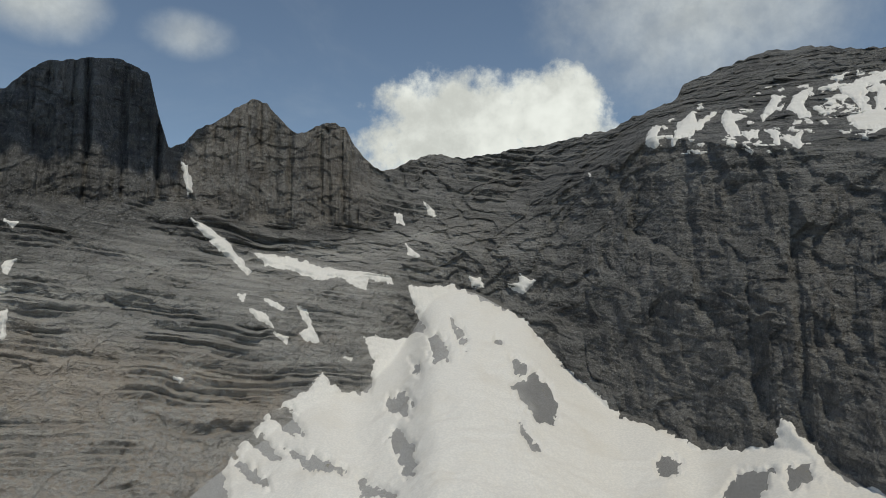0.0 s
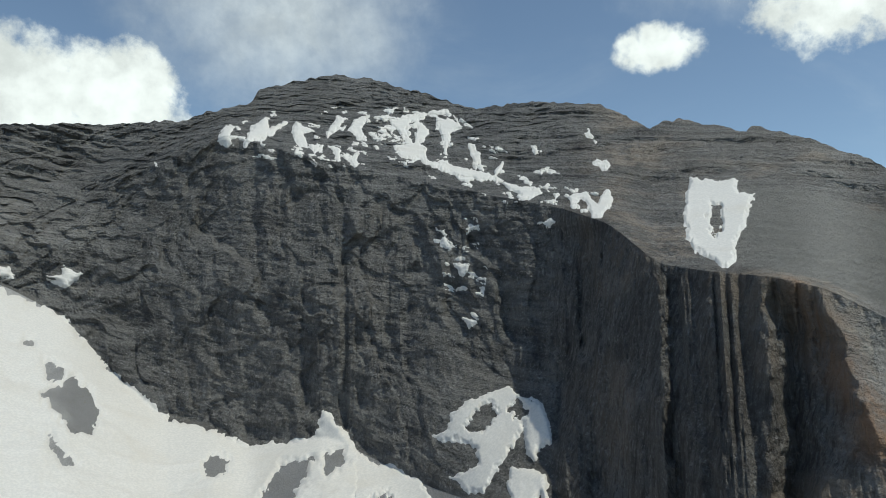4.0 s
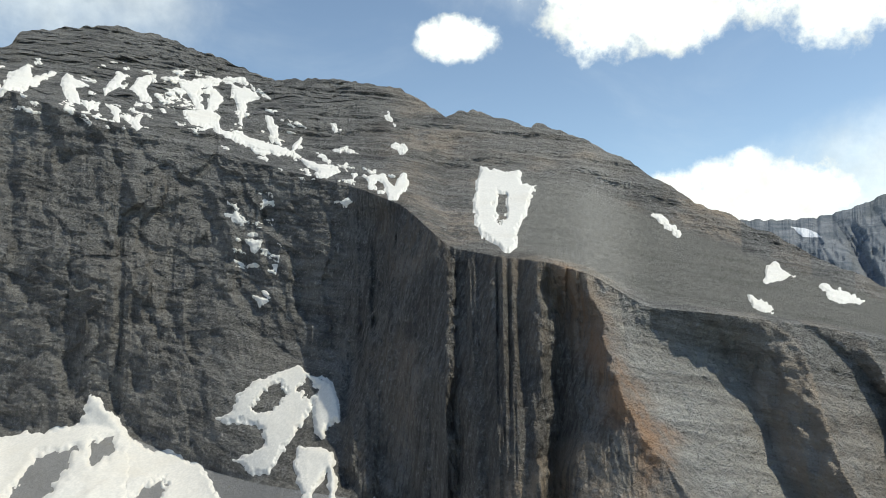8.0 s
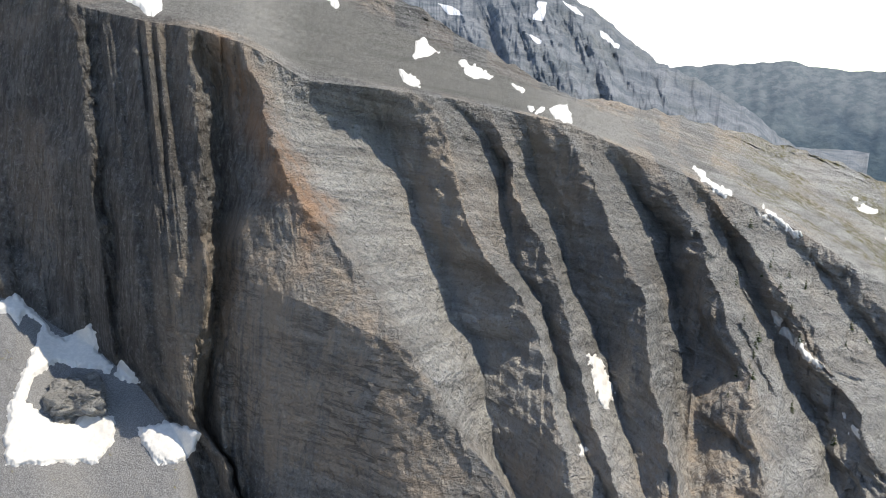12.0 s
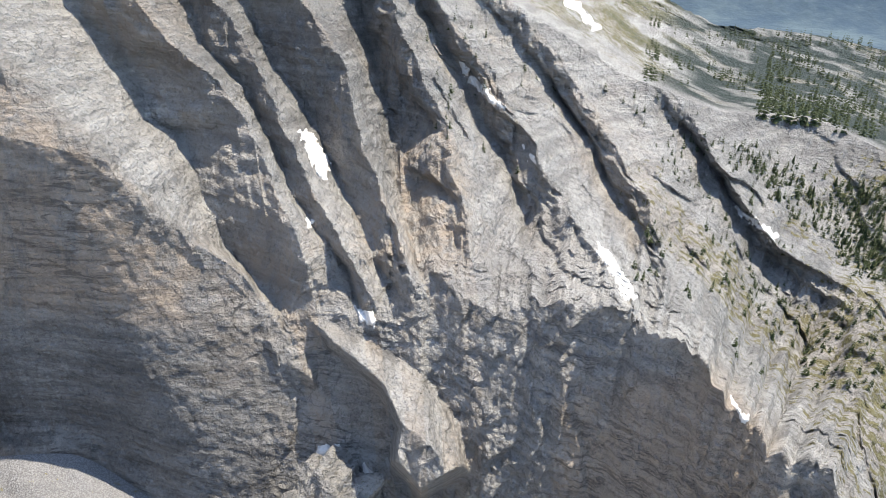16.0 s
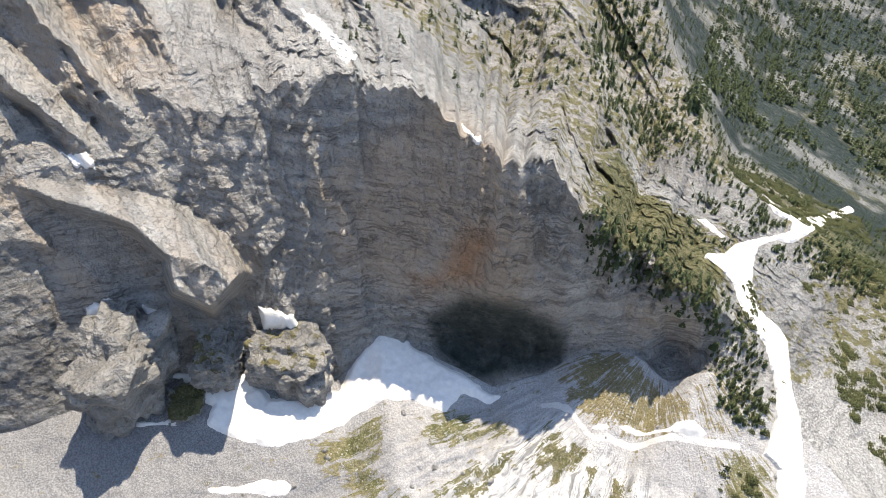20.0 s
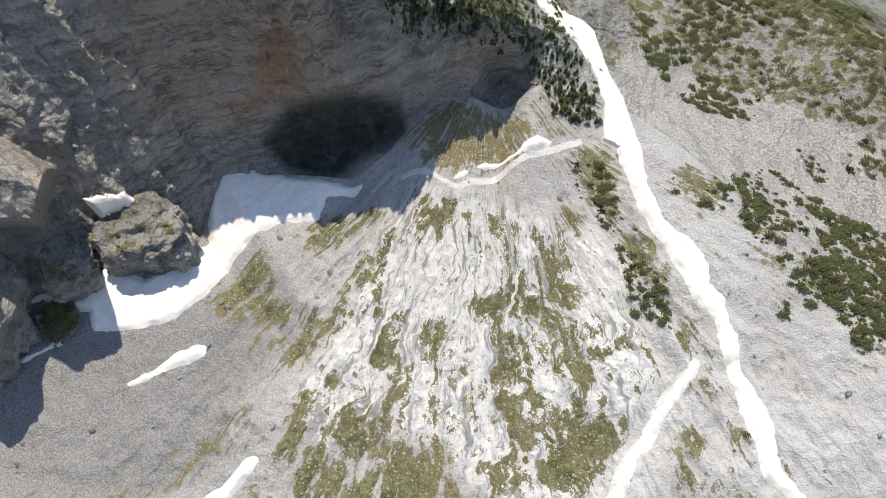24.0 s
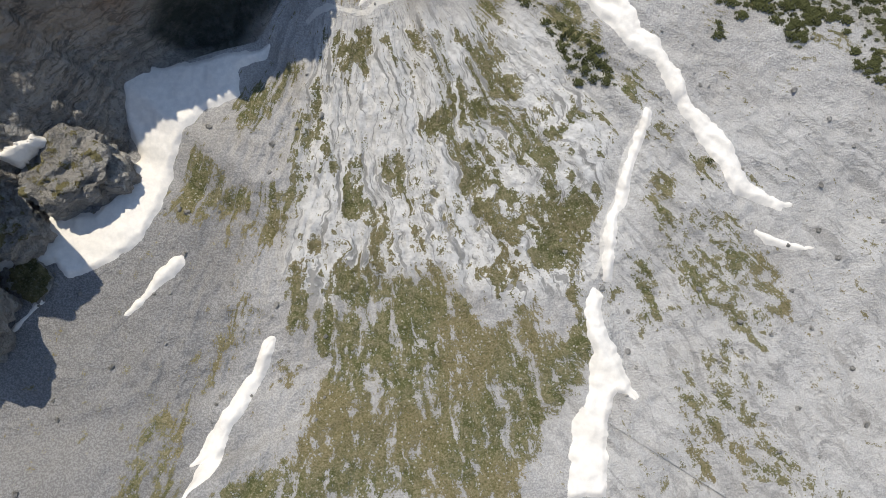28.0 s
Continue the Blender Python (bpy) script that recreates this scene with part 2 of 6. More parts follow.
RIBS += [
    (0, [(76.3, 0.5), (80, -2.2), (81.4, -7.8), (82.4, -11.5), (84.4, -14.8), (87.4, -18), (88.8, -21.6), (90, -25.6), (91, -29.1), (92, -32.7), (92.6, -38.3), (94, -60)]),
    (21, [(78.2, 0.5), (83.2, -3.1), (85.2, -6.8), (86, -11.5), (86.6, -14.8), (88.8, -17.9), (90.3, -22.5), (91.5, -26), (93.2, -30), (95.8, -33.5), (97.1, -37.3), (98, -60)]),
    (2, [(80.9, 0), (84.2, -2.2), (86.2, -8.2), (87.2, -10.5), (89.7, -14.7), (90.8, -18.8), (92, -22.8), (92.8, -25), (93.8, -27.7), (95.5, -31.1), (97.4, -34.5), (98.8, -37.9), (100, -60)]),
    (31, [(83.7, -0.5), (86.9, -2.7), (88.5, -9.1), (90.5, -12.3), (91.2, -16), (93.8, -20.4), (95.2, -24), (96, -26.5), (97.7, -30.8), (99.7, -34.7), (100.6, -38), (102, -60)]),
    (-8, [(88, -2), (90.2, -4), (92.6, -7.6), (94.2, -11.2), (96.3, -14.8), (97.3, -17), (97.8, -20.6), (99.2, -25.2), (101, -30), (102, -34.3), (103, -38.1), (104, -60)]),
    (27, [(91, -2.5), (92.8, -3.5), (95.8, -7.9), (99, -11.9), (99.7, -16.2), (100.9, -20.7), (101.2, -25.3), (101.9, -29.1), (102.8, -33.4), (105, -38.1), (106, -60)]),
    (-16, [(95.5, -3), (101.3, -12), (103.9, -18.5), (106, -22.1), (107, -26.8), (108, -31.4), (109.5, -37.5), (111, -60)]),
    (18, [(97.5, -4), (103.5, -12), (106.3, -16.3), (108.8, -20.7), (111.6, -25.2), (113.5, -29.8), (115.6, -34.4), (118.3, -41.1), (120, -60)]),
]
RIBS += [
    (-8, [(99, -5), (104.9, -12), (107.7, -15.4), (111.3, -20.2), (114.7, -25.1), (117.6, -28.6), (120.7, -31.5), (123.7, -35.7), (126, -60)]),
    (20, [(101.5, -6), (108.5, -12), (113.4, -16.6), (118.3, -22.5), (122.1, -27.6), (124.7, -32.8), (128, -60)]),
    (-5, [(103.5, -7), (110.8, -11.9), (115.7, -16.5), (120.7, -22.3), (124.5, -27.3), (126.6, -32), (130, -60)]),
    (19, [(107, -8), (115.7, -11.8), (125.5, -20), (131.6, -26.1), (134.9, -30.2), (139, -32.7), (142, -60)]),
    (-12, [(109, -8), (117.5, -11.7), (126.2, -19.5), (132.3, -26), (136.2, -28.6), (141.4, -29.7), (144.7, -31.6), (149, -35), (151, -60)]),
    (10, [(113, -8), (124, -15), (132, -19), (140, -26), (148, -31), (154, -38), (158, -60)]), (0, [(120, -10), (140, -20), (150, -31), (165, -45), (170, -60)]),
]
# Upper edge of the sheer lower crag, which the ribs do not cut.
CRAG_TOP = [(60, -60), (84, -60), (86, -36), (88.9, -38.3), (93, -38.5), (100, -38.5), (105.4, -35.5), (109.4, -33.5), (114, -35), (118.2, -35.8), (124, -36.4), (129, -37), (133.2, -39.7), (138, -41.5), (142.4, -42), (147.5, -43.4), (152, -48.5), (160, -51.5), (180, -50)]
# The pale bench that runs out over the foot of the cliff, and small ones beside it.
BENCHES = [(19.0, [(92.3, -37.4), (98.5, -40.6), (103.8, -43.2), (107.3, -46.4), (108.6, -49.6), (102.6, -51.6), (99.4, -49.0), (100.4, -46.4), (98.6, -43.3), (93.6, -39.3)]),
           (5.0, [(87.4, -38.2), (91.6, -40.2), (91.2, -42.0), (88.0, -40.0)])]


def ribs(a, e):
    """How far the land stands back between the ribs, and the number of the rib with its fraction."""
    out, place = np.zeros_like(a), np.zeros_like(a)
    prev = None
    for k, (back, line) in enumerate(RIBS):
        p = np.array(line[::-1])
        pos = np.interp(e, p[:, 1], p[:, 0])
        if prev is not None:
            pos = np.maximum(pos, prev[1] + 0.25)
            f = (a - prev[1]) / (pos - prev[1])
            inside = (f >= 0) & (f < 1)
            out = np.where(inside, prev[0] + (back - prev[0]) * f, out)
            place = np.where(inside, k - 1 + f, place)
        prev = (back, pos)
    return out, place


def base_distance(a, e):
    """Horizontal distance of the land met at bearing a and elevation angle e, before the small relief; and its level 0..4."""
    levels = [along(l, a) for l in ("foot", "mid", "top", "crest_mean")]
    ef, df = levels[0]
    zf = df * tan_deg(ef) + EYE
    slope = tan_deg(np.clip(e, -89.99, None))
    lo, hi = np.zeros_like(a), df.copy()
    for _ in range(18):
        m = (lo + hi) / 2
        above = EYE + m * slope > zf * (m / df) ** 1.6
        lo, hi = np.where(above, m, lo), np.where(above, hi, m)
    d = np.where(e <= ef, lo, 0)
    lev = np.where(e <= ef, np.clip((e + 90) / (ef + 90), 0, 1), 0)
    for k in range(3):
        (e0, d0), (e1, d1) = levels[k], levels[k + 1]
        f = (e - e0) / np.maximum(e1 - e0, 1e-3)
        inside = (e > e0) & ((e <= e1) if k < 2 else True)
        d = np.where(inside, d0 + (d1 - d0) * np.minimum(f, 1.25), d)
        lev = np.where(inside, 1 + k + np.clip(f, 0, 1), lev)
    return d, lev


def floor_relief(x, y):
    """Height of hummocks and of the worn slab ridges on the cirque floor."""
    r, ang = np.hypot(x - 46, y + 162), np.degrees(np.arctan2(x - 46, y + 162))
    slab = smooth(-np.abs(ang + 24), -52, -40) * smooth(r, 40, 75)
    h = 1.3 * fbm(x / 30, y / 30, x * 0, 4, 51) + 0.3 * fbm(x / 3, y / 3, x * 0, 2, 55)
    return h + slab * (1.0 * ridged(ang / 6.0, r / 30, x * 0, 3, 53) + 0.5 * ridged(ang / 1.6, r / 12, x * 0, 2, 57))


# Directions in which the rock breaks, with the spacing of the breaks and their depth in metres.
BREAKS = [((0.80, 0.35, 0.48), 31.0, 6.5), ((-0.55, 0.62, 0.56), 23.0, 5.0), ((0.25, -0.78, 0.57), 17.0, 3.8), ((0.92, -0.22, -0.32), 12.0, 2.8),
          ((-0.35, -0.45, 0.82), 9.0, 2.1), ((0.62, 0.72, -0.31), 6.5, 1.5), ((-0.86, 0.12, 0.5), 4.6, 1.1), ((0.3, 0.55, 0.78), 3.3, 0.8)]


def broken(x, y, z):
    """Blocks and facets between breaks of several directions."""
    w1, w2 = vnoise(x / 38, y / 38, z / 38, 33), vnoise(x / 15, y / 15, z / 15, 34)
    total = 0.0
    for k, ((nx, ny, nz), gap, deep) in enumerate(BREAKS):
        ph = (nx * x + ny * y + nz * z) / gap + 1.1 * (w1 if k % 2 else -w1) + 0.55 * (w2 if k % 3 else -w2)
        f = ph - np.floor(ph)
        lop = lattice(np.floor(ph).astype(np.int64), np.int64(k), np.int64(3), 7)
        total = total + deep * (np.where(f < 0.82, f / 0.82, (1 - f) / 0.18) - 0.5) * (0.55 + 0.45 * lop)
    return total


def ledges(v, gap, noise_field):
    """Beds that stand out one over the other, as steps."""
    q = v / gap + noise_field
    f = q - np.floor(q)
    lop = lattice(np.floor(q).astype(np.int64), np.int64(5), np.int64(9), 17)
    return (smooth(f, 0.0, 0.22) - f) * (0.6 + 0.6 * lop)


def relief(a, e, d, lev):
    """Metres by which ribs, gullies, beds and blocks stand back from the plain surface."""
    ar = np.radians(a)
    x, y, z = d * np.sin(ar), d * np.cos(ar), EYE + d * tan_deg(e)
    steep = 1 - smooth(a, 168, 184)
    bed = z + 0.16 * x - 0.1 * y
    size = np.clip(d / 550, 0.42, 1.5)
    big = vnoise(x / 110, y / 110, z / 140, 3)
    mid = fbm(x / 55, y / 55, z / 60, 3, 4)
    left = 1 - smooth(a, -12, 6)            # the bedded side of the bowl
    pillars = smooth(a, 43.5, 46.5) * (1 - smooth(a, 64, 69)) * (1 - 0.7 * smooth(a - 63 + 0.7 * (e + 10), -2, 6) * smooth(-e, 6, 14))
    grey = smooth(a, 9, 14) * (1 - smooth(a, 41, 46)) * (1 - smooth(lev, 2.7, 2.95))     # the smooth dark cliff
    flank = smooth(a, 61, 67) * (1 - smooth(a, 160, 172))
    crag_e = np.interp(a, [p[0] for p in CRAG_TOP], [p[1] for p in CRAG_TOP])
    blend = 1 + 3.0 * (1 - smooth(a, 112, 120))
    crag = (1 - smooth(e - crag_e, -0.9 * blend, 1.3 * blend)) * smooth(a, 84, 87)
    blocks = broken(x / size, y / size, z / size) * (1 - 0.7 * pillars - 0.35 * grey)
    # upright columns of several widths
    q = a + 0.1 * mid + 0.02 * (e + 10)
    col, col2 = np.abs(vnoise(q / 2.4, e / 30, a * 0, 12)), np.abs(vnoise(q / 0.85, e / 16, a * 0 + 3, 13))
    col3 = np.abs(vnoise(q / 0.33 + 0.15 * mid, e / 9, a * 0 + 5, 14))
    columns = 16 * (0.35 - col) + 9 * (0.35 - col2) + 3.2 * (0.35 - col3)
    r = size * (15 * big * (1 - 0.3 * grey) + 7 * mid * (1 - 0.4 * left) * (1 - 0.6 * pillars) + 0.9 * blocks * (1 - 0.45 * left))
    r = r + size * columns * (pillars + 0.42 * grey * smooth(vnoise(a / 7, e / 9, a * 0, 15), -0.5, 0.2))
    # slanting cracks that part the dark cliff into tall plates
    lean = a * 1.0 + 0.55 * e + 1.2 * mid
    r = r + size * grey * (8 * ledges(lean, 5.2, 0.25 * big) + 3.5 * ledges(lean - 0.4 * e, 1.9, 0.3 * mid))
    shelf = 14 * ledges(bed, 15, 0.45 * mid) * smooth(vnoise(x / 80, y / 80, bed / 26, 23), -0.25, 0.35) + 7 * ledges(bed, 5.5, 0.7 * mid + big) * smooth(vnoise(x / 45, y / 45, bed / 12, 24), -0.3, 0.4)
    r = r + size * shelf * (0.22 + 0.72 * left) * (1 - 0.9 * pillars) * (1 - 0.5 * grey) * (1 - 0.55 * flank)
    rough = size * 0.8 * fbm(x / 5, y / 5, z / (6 + 20 * pillars), 3, 31, 0.6) * (1 - 0.35 * left * (1 - smooth(lev, 2.8, 3.0)))
    zone = smooth(lev, 1.0, 1.12) * (1 - smooth(lev, 2.8, 3.05)) * (1 - crag) * (1 - smooth(a, 84, 87) * (1 - smooth(e - crag_e, 0.0, 6.0)) * 0.75)
    wob = vnoise(x / 26, y / 26, z / 26, 43)
    rib, order = ribs(a + 0.4 * wob + 0.28 * vnoise(x / 9, y / 9, z / 9, 44) + 0.16 * vnoise(x / 3.5, y / 3.5, z / 3.5, 48), e)
    wall = smooth(order, 8.0, 8.25) * (1 - smooth(order, 8.8, 9.0)) * smooth(-e, 9, 15)
    fins = smooth(a, 70, 82) * (1 - smooth(a, 146, 158)) * smooth(lev, 1.3, 1.7) * (1 - smooth(lev, 2.9, 3.0)) * (0.3 + 0.7 * smooth(a, 94, 106)) * (1 - crag)
    fins = fins * (0.35 + 0.65 * smooth(vnoise(x / 30, y / 30, z / 22, 45), -0.5, 0.4))
    r = r * (1 - 0.5 * flank)
    r = r - fins * (5.0 * ridged(order * 1.9 + 0.5 * wob, e / 7 + 0.5 * mid, a * 0, 3, 46))
    (em, dm), (et, dt) = along("mid", a), along("top", a)
    calm = 1 - (1 - np.clip(7.0 / np.maximum((dt - dm) / np.maximum(et - em, 0.5), 0.1), 0.25, 1)) * smooth(lev, 1.9, 2.1) * smooth(a, 98, 108)
    rough = rough * calm
    r = calm * (r + (0.15 + 1.05 * smooth(a, 96, 108)) * size * flank * blocks) * (1 - 0.8 * np.maximum(crag, wall)) + zone * rib * (1 - 0.5 * smooth(-e, 20, 36) * (1 - smooth(a, 102, 110))) * steep
    # lesser spurs between the ribs, sharp to the shaded side
    spur = zone * steep * smooth(order, 10.2, 12.5) * (1 - smooth(a, 150, 160)) * (0.3 + 0.7 * smooth(a, 98, 108))
    spur = spur * (0.25 + 0.75 * smooth(vnoise(x / 34, y / 34, z / 20, 49), -0.4, 0.3))
    r = r + spur * (11 * ledges(-(order * 1.45 + 0.55 * wob + 0.9 * big + 0.035 * e), 1.0, 0))
    # upright cracks and leaning plates on the crag
    r = r + crag * steep * (2.0 * ledges(a + 0.35 * e + 1.5 * mid, 5.5, 0.4 * wob) + 1.2 * ledges(1.3 * a - 0.8 * e + 2 * mid, 3.6, wob) + 0.5 * ledges(bed, 7.0, 1.5 * wob + mid) * smooth(mid, -0.1, 0.5))
    ramp = smooth(a, 33.5, 36) * (1 - smooth(a, 44, 45.5)) * (1 - smooth(lev, 1.9, 2.1))
    r = r * (1 - 0.7 * ramp)
    for deep, line in BENCHES:
        p = np.array(line)
        near = (a > p[:, 0].min() - 2) & (a < p[:, 0].max() + 2) & (e > p[:, 1].min() - 2) & (e < p[:, 1].max() + 2)
        if near.any():
            an, en = a[near], e[near]
            top = np.interp(an, p[:5, 0], p[:5, 1])
            run = np.clip((top - en) / 4.5, 0, 1.0)
            r[near] = r[near] - deep * (0.25 + run) * smooth(inside(line, an + 0.5 * wob[near], en), -0.7, 0.4)
    # the overhang over the dark hollow, and the small one beside it
    r = r + 10 * np.exp(-((a - 141) / 9) ** 2 - ((e + 57.3) / 2.6) ** 2) + 9 * np.exp(-((a - 166) / 3.5) ** 2 - ((e + 53.7) / 1.8) ** 2)
    tower = (1 - smooth(a, -8, -4)) * smooth(lev, 3.0, 3.1)
    upper = size * (15 * big + 9 * mid + 0.7 * blocks + 7 * ledges(bed, 12, 0.4 * mid))
    upper = upper * (1 - tower) + tower * size * (8 * big + 24 * (0.35 - col) + 15 * (0.35 - col2) + 6 * (0.35 - col3) + 5 * mid + 0.6 * blocks)
    nose = np.exp(-((a - 61.8) / 1.7) ** 2 - ((e - 13.4) / 2.2) ** 2)         # the dark crag on the ridge
    smoothland = smooth(a, 54, 60) * (1 - smooth(lev, 3.5, 3.85)) * 0.8 * (1 - nose)
    upper = upper + 9 * nose * smooth(a, 60.2, 62.5)
    upper = upper * (1 - smoothland)
    up = smooth(lev, 2.95, 3.15)
    low = smooth(lev, 0.985, 1.06)
    return (((r + rough) * (1 - up) + up * (upper + rough * (1 - smoothland))) * low) * (0.12 + 0.88 * steep)


def land(a, e):
    """Points of the land at bearings a and elevation angles e, as arrays x, y, z and level."""
    a, e = np.asarray(a, float), np.asarray(e, float)
    d, lev = base_distance(a, e)
    under = cover(SNOW_BOWL + SNOW_STRIPS + SNOW_SHELF + SNOW_FOOT + SNOW_HIGH + SNOW_HEART + SNOW_CHANNEL, a, e, 1.2)
    d = d + relief(a, e, d, lev) * (1 - 0.85 * under)
    ar = np.radians(a)
    x, y, z = d * np.sin(ar), d * np.cos(ar), EYE + d * tan_deg(np.clip(e, -89.99, None))
    near = 1 - smooth(lev, 0.95, 1.0)
    ef, df = along("foot", a)
    z = np.where(lev < 1, (EYE + df * tan_deg(ef)) * (np.minimum(d, df) / df) ** 1.6, z)
    return x, y, z + near * floor_relief(x, y), lev


def ground_z(x, y):
    """Height of the open floor at plan places."""
    a, d = bearing(x, y), np.hypot(x, y)
    (ef, df), (em, dm), (et, dt), (ec, dc) = [along(l, a) for l in ("foot", "mid", "top", "crest_mean")]
    zf = df * tan_deg(ef) + EYE
    z = zf * (np.minimum(d, df) / df) ** 1.6 + (1 - smooth(d / df, 0.95, 1.0)) * floor_relief(x, y)
    for (e0, d0), (e1, d1) in (((ef, df), (em, dm)), ((em, dm), (et, dt)), ((et, dt), (ec, dc))):
        f = (d - d0) / np.maximum(d1 - d0, 1e-3)
        z = np.where(d > d0, EYE + d * tan_deg(e0 + (e1 - e0) * np.clip(f, 0, 1)), z)
    return z


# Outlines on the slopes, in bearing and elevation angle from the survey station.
SNOW_BOWL = []
SNOW_BOWL += [[(-1.11, 4.33), (0.78, 4.42), (3.13, 3.27), (6.85, 1.6), (7.97, -0.03), (9.96, -2.32), (12.57, -4.53), (14.26, -6.25), (17.63, -7.23), (20.04, -8.38), (22.82, -8.24), (25.13, -7.91), (25.82, -5.87), (27.04, -7.01), (28.67, -9.21), (28.68, -13.99), (-3.86, -19.14), (-16.09, -15.03), (-17.3, -10.17), (-16.71, -9.17), (-15.49, -7.55), (-14.24, -6.1), (-12.96, -5.05), (-10.99, -3.99), (-9.89, -2.66), (-8.5, -4.03), (-5.99, -4.52), (-5.55, -1.8), (-6.72, 0.28), (-3.93, 0.04), (-1.36, 0.49), (-2.3, 2.6), (-2.77, 4.48)]]
SNOW_STRIPS = []
SNOW_STRIPS += [[(-20.34, 9.49), (-19.48, 9.09), (-17.71, 7.96), (-15.67, 5.52), (-15.88, 5.16), (-17.45, 6.61), (-19.01, 7.9)],
    [(-21.29, 13.83), (-20.77, 13.7), (-20.43, 11.61), (-20.76, 11.5)],
    [(-15.58, 7.03), (-12.34, 6.6), (-9.57, 5.85), (-6.78, 5.55), (-3.95, 5.09), (-4.18, 4.71), (-6.07, 4.94), (-6.29, 4.01), (-8.63, 5.16), (-10.48, 4.91), (-13.22, 5.8), (-14.58, 6.09)],
    [(-1.57, 11.41), (-0.85, 11.08), (-0.52, 10.28), (-1.19, 10.38)],
    [(-3.97, 10.46), (-3.4, 10.37), (-3.25, 9.53), (-3.87, 9.66)],
    [(-3.1, 8.02), (-1.82, 6.84), (-2.91, 6.98)],
    [(2.3, 5.16), (3.16, 5.06), (3.38, 4.3), (2.44, 4.31)],
    [(5.5, 4.42), (6.92, 5.01), (7.61, 4.62), (6.65, 3.47)]]
SNOW_STRIPS += [[(-32.91, 8.58), (-32.14, 8.49), (-32.45, 7.94)],
    [(-32.93, 3.92), (-32.07, 3.67), (-32.89, 3.25)],
    [(-32.8, 1.95), (-32.31, 2.08), (-32.52, 0.26)],
    [(-14.5, 3.26), (-12.92, 2.59), (-13.14, 2.27)],
    [(-15.8, 2.57), (-14.47, 2.13), (-13.77, 0.99), (-14.89, 1.45)],
    [(-12.03, 2.82), (-11.11, 2.37), (-10.16, -0.16), (-11.06, -0.15), (-11.75, 0.53), (-11.08, 0.99)],
    [(-13.76, 0.54), (-12.64, 0.17), (-12.72, -0.37)],
    [(-16.92, 3.78), (-16.05, 3.61), (-16.16, 3.16)],
    [(-7.99, -1.41), (-7.35, -1.51), (-7.53, -2.01)],
    [(12.28, 13.53), (12.74, 13.36), (12.63, 12.91)],
    [(-21.08, -2.8), (-20.42, -2.99), (-20.57, -3.28)],
    [(-33.02, 5.31), (-32.04, 5.84), (-32.58, 4.73)]]
SNOW_HIGH = []
SNOW_HIGH += [[(16.92, 15.69), (17.41, 16.53), (18.3, 16.67), (18.05, 16.03), (18.24, 15.35), (17.78, 15.08), (17.12, 15.23)],
    [(19.12, 15.49), (19.85, 16.95), (20.76, 17.72), (21.14, 16.81), (22.44, 17.3), (21.77, 16.74), (20.65, 15.78), (19.57, 15.67), (19.1, 15.05)],
    [(22.81, 16.4), (23.28, 17.41), (23.89, 17.12), (25.29, 16.72), (23.85, 16.49), (24.19, 15.38), (23.39, 15.69)],
    [(24.41, 15.57), (25.62, 15.63), (25.4, 15.13), (24.78, 14.91)], [(25.69, 16.67), (26.76, 17.76), (27.57, 18.05), (26.91, 17.12), (25.86, 16.22)],
    [(26.02, 15.57), (27.0, 15.53), (26.85, 14.42), (26.55, 14.66)], [(27.53, 16.88), (28.36, 17.83), (29.43, 18.13), (28.83, 17.0), (29.3, 16.07), (28.42, 16.01), (27.97, 16.71)],
    [(27.71, 14.51), (28.51, 15.12), (28.28, 14.44), (28.83, 14.16), (28.24, 13.9)]]
SNOW_HIGH += [[(31.02, 17.85), (32.83, 18.21), (36.07, 18.64), (36.31, 18.2), (34.21, 18.08), (33.76, 17.61), (34.71, 16.77), (33.81, 15.82), (34.28, 15.4), (34.3, 14.49), (36.15, 14.35), (37.09, 13.93), (38.51, 13.52), (39.93, 13.33), (40.87, 14.28), (40.41, 12.88), (38.99, 12.75), (37.11, 13.15), (35.7, 13.65), (33.84, 14.47), (32.02, 14.72), (31.54, 15.67), (32.44, 15.74), (32.42, 16.4), (31.49, 17.22)],
    [(35.14, 18.14), (37.03, 17.57), (37.27, 17.13), (36.34, 16.63), (36.14, 14.81), (35.67, 15.01), (35.65, 16.37), (35.17, 17.02)],
    [(37.76, 16.02), (38.48, 15.82), (38.97, 14.23), (38.51, 13.75), (38.02, 14.88)]]
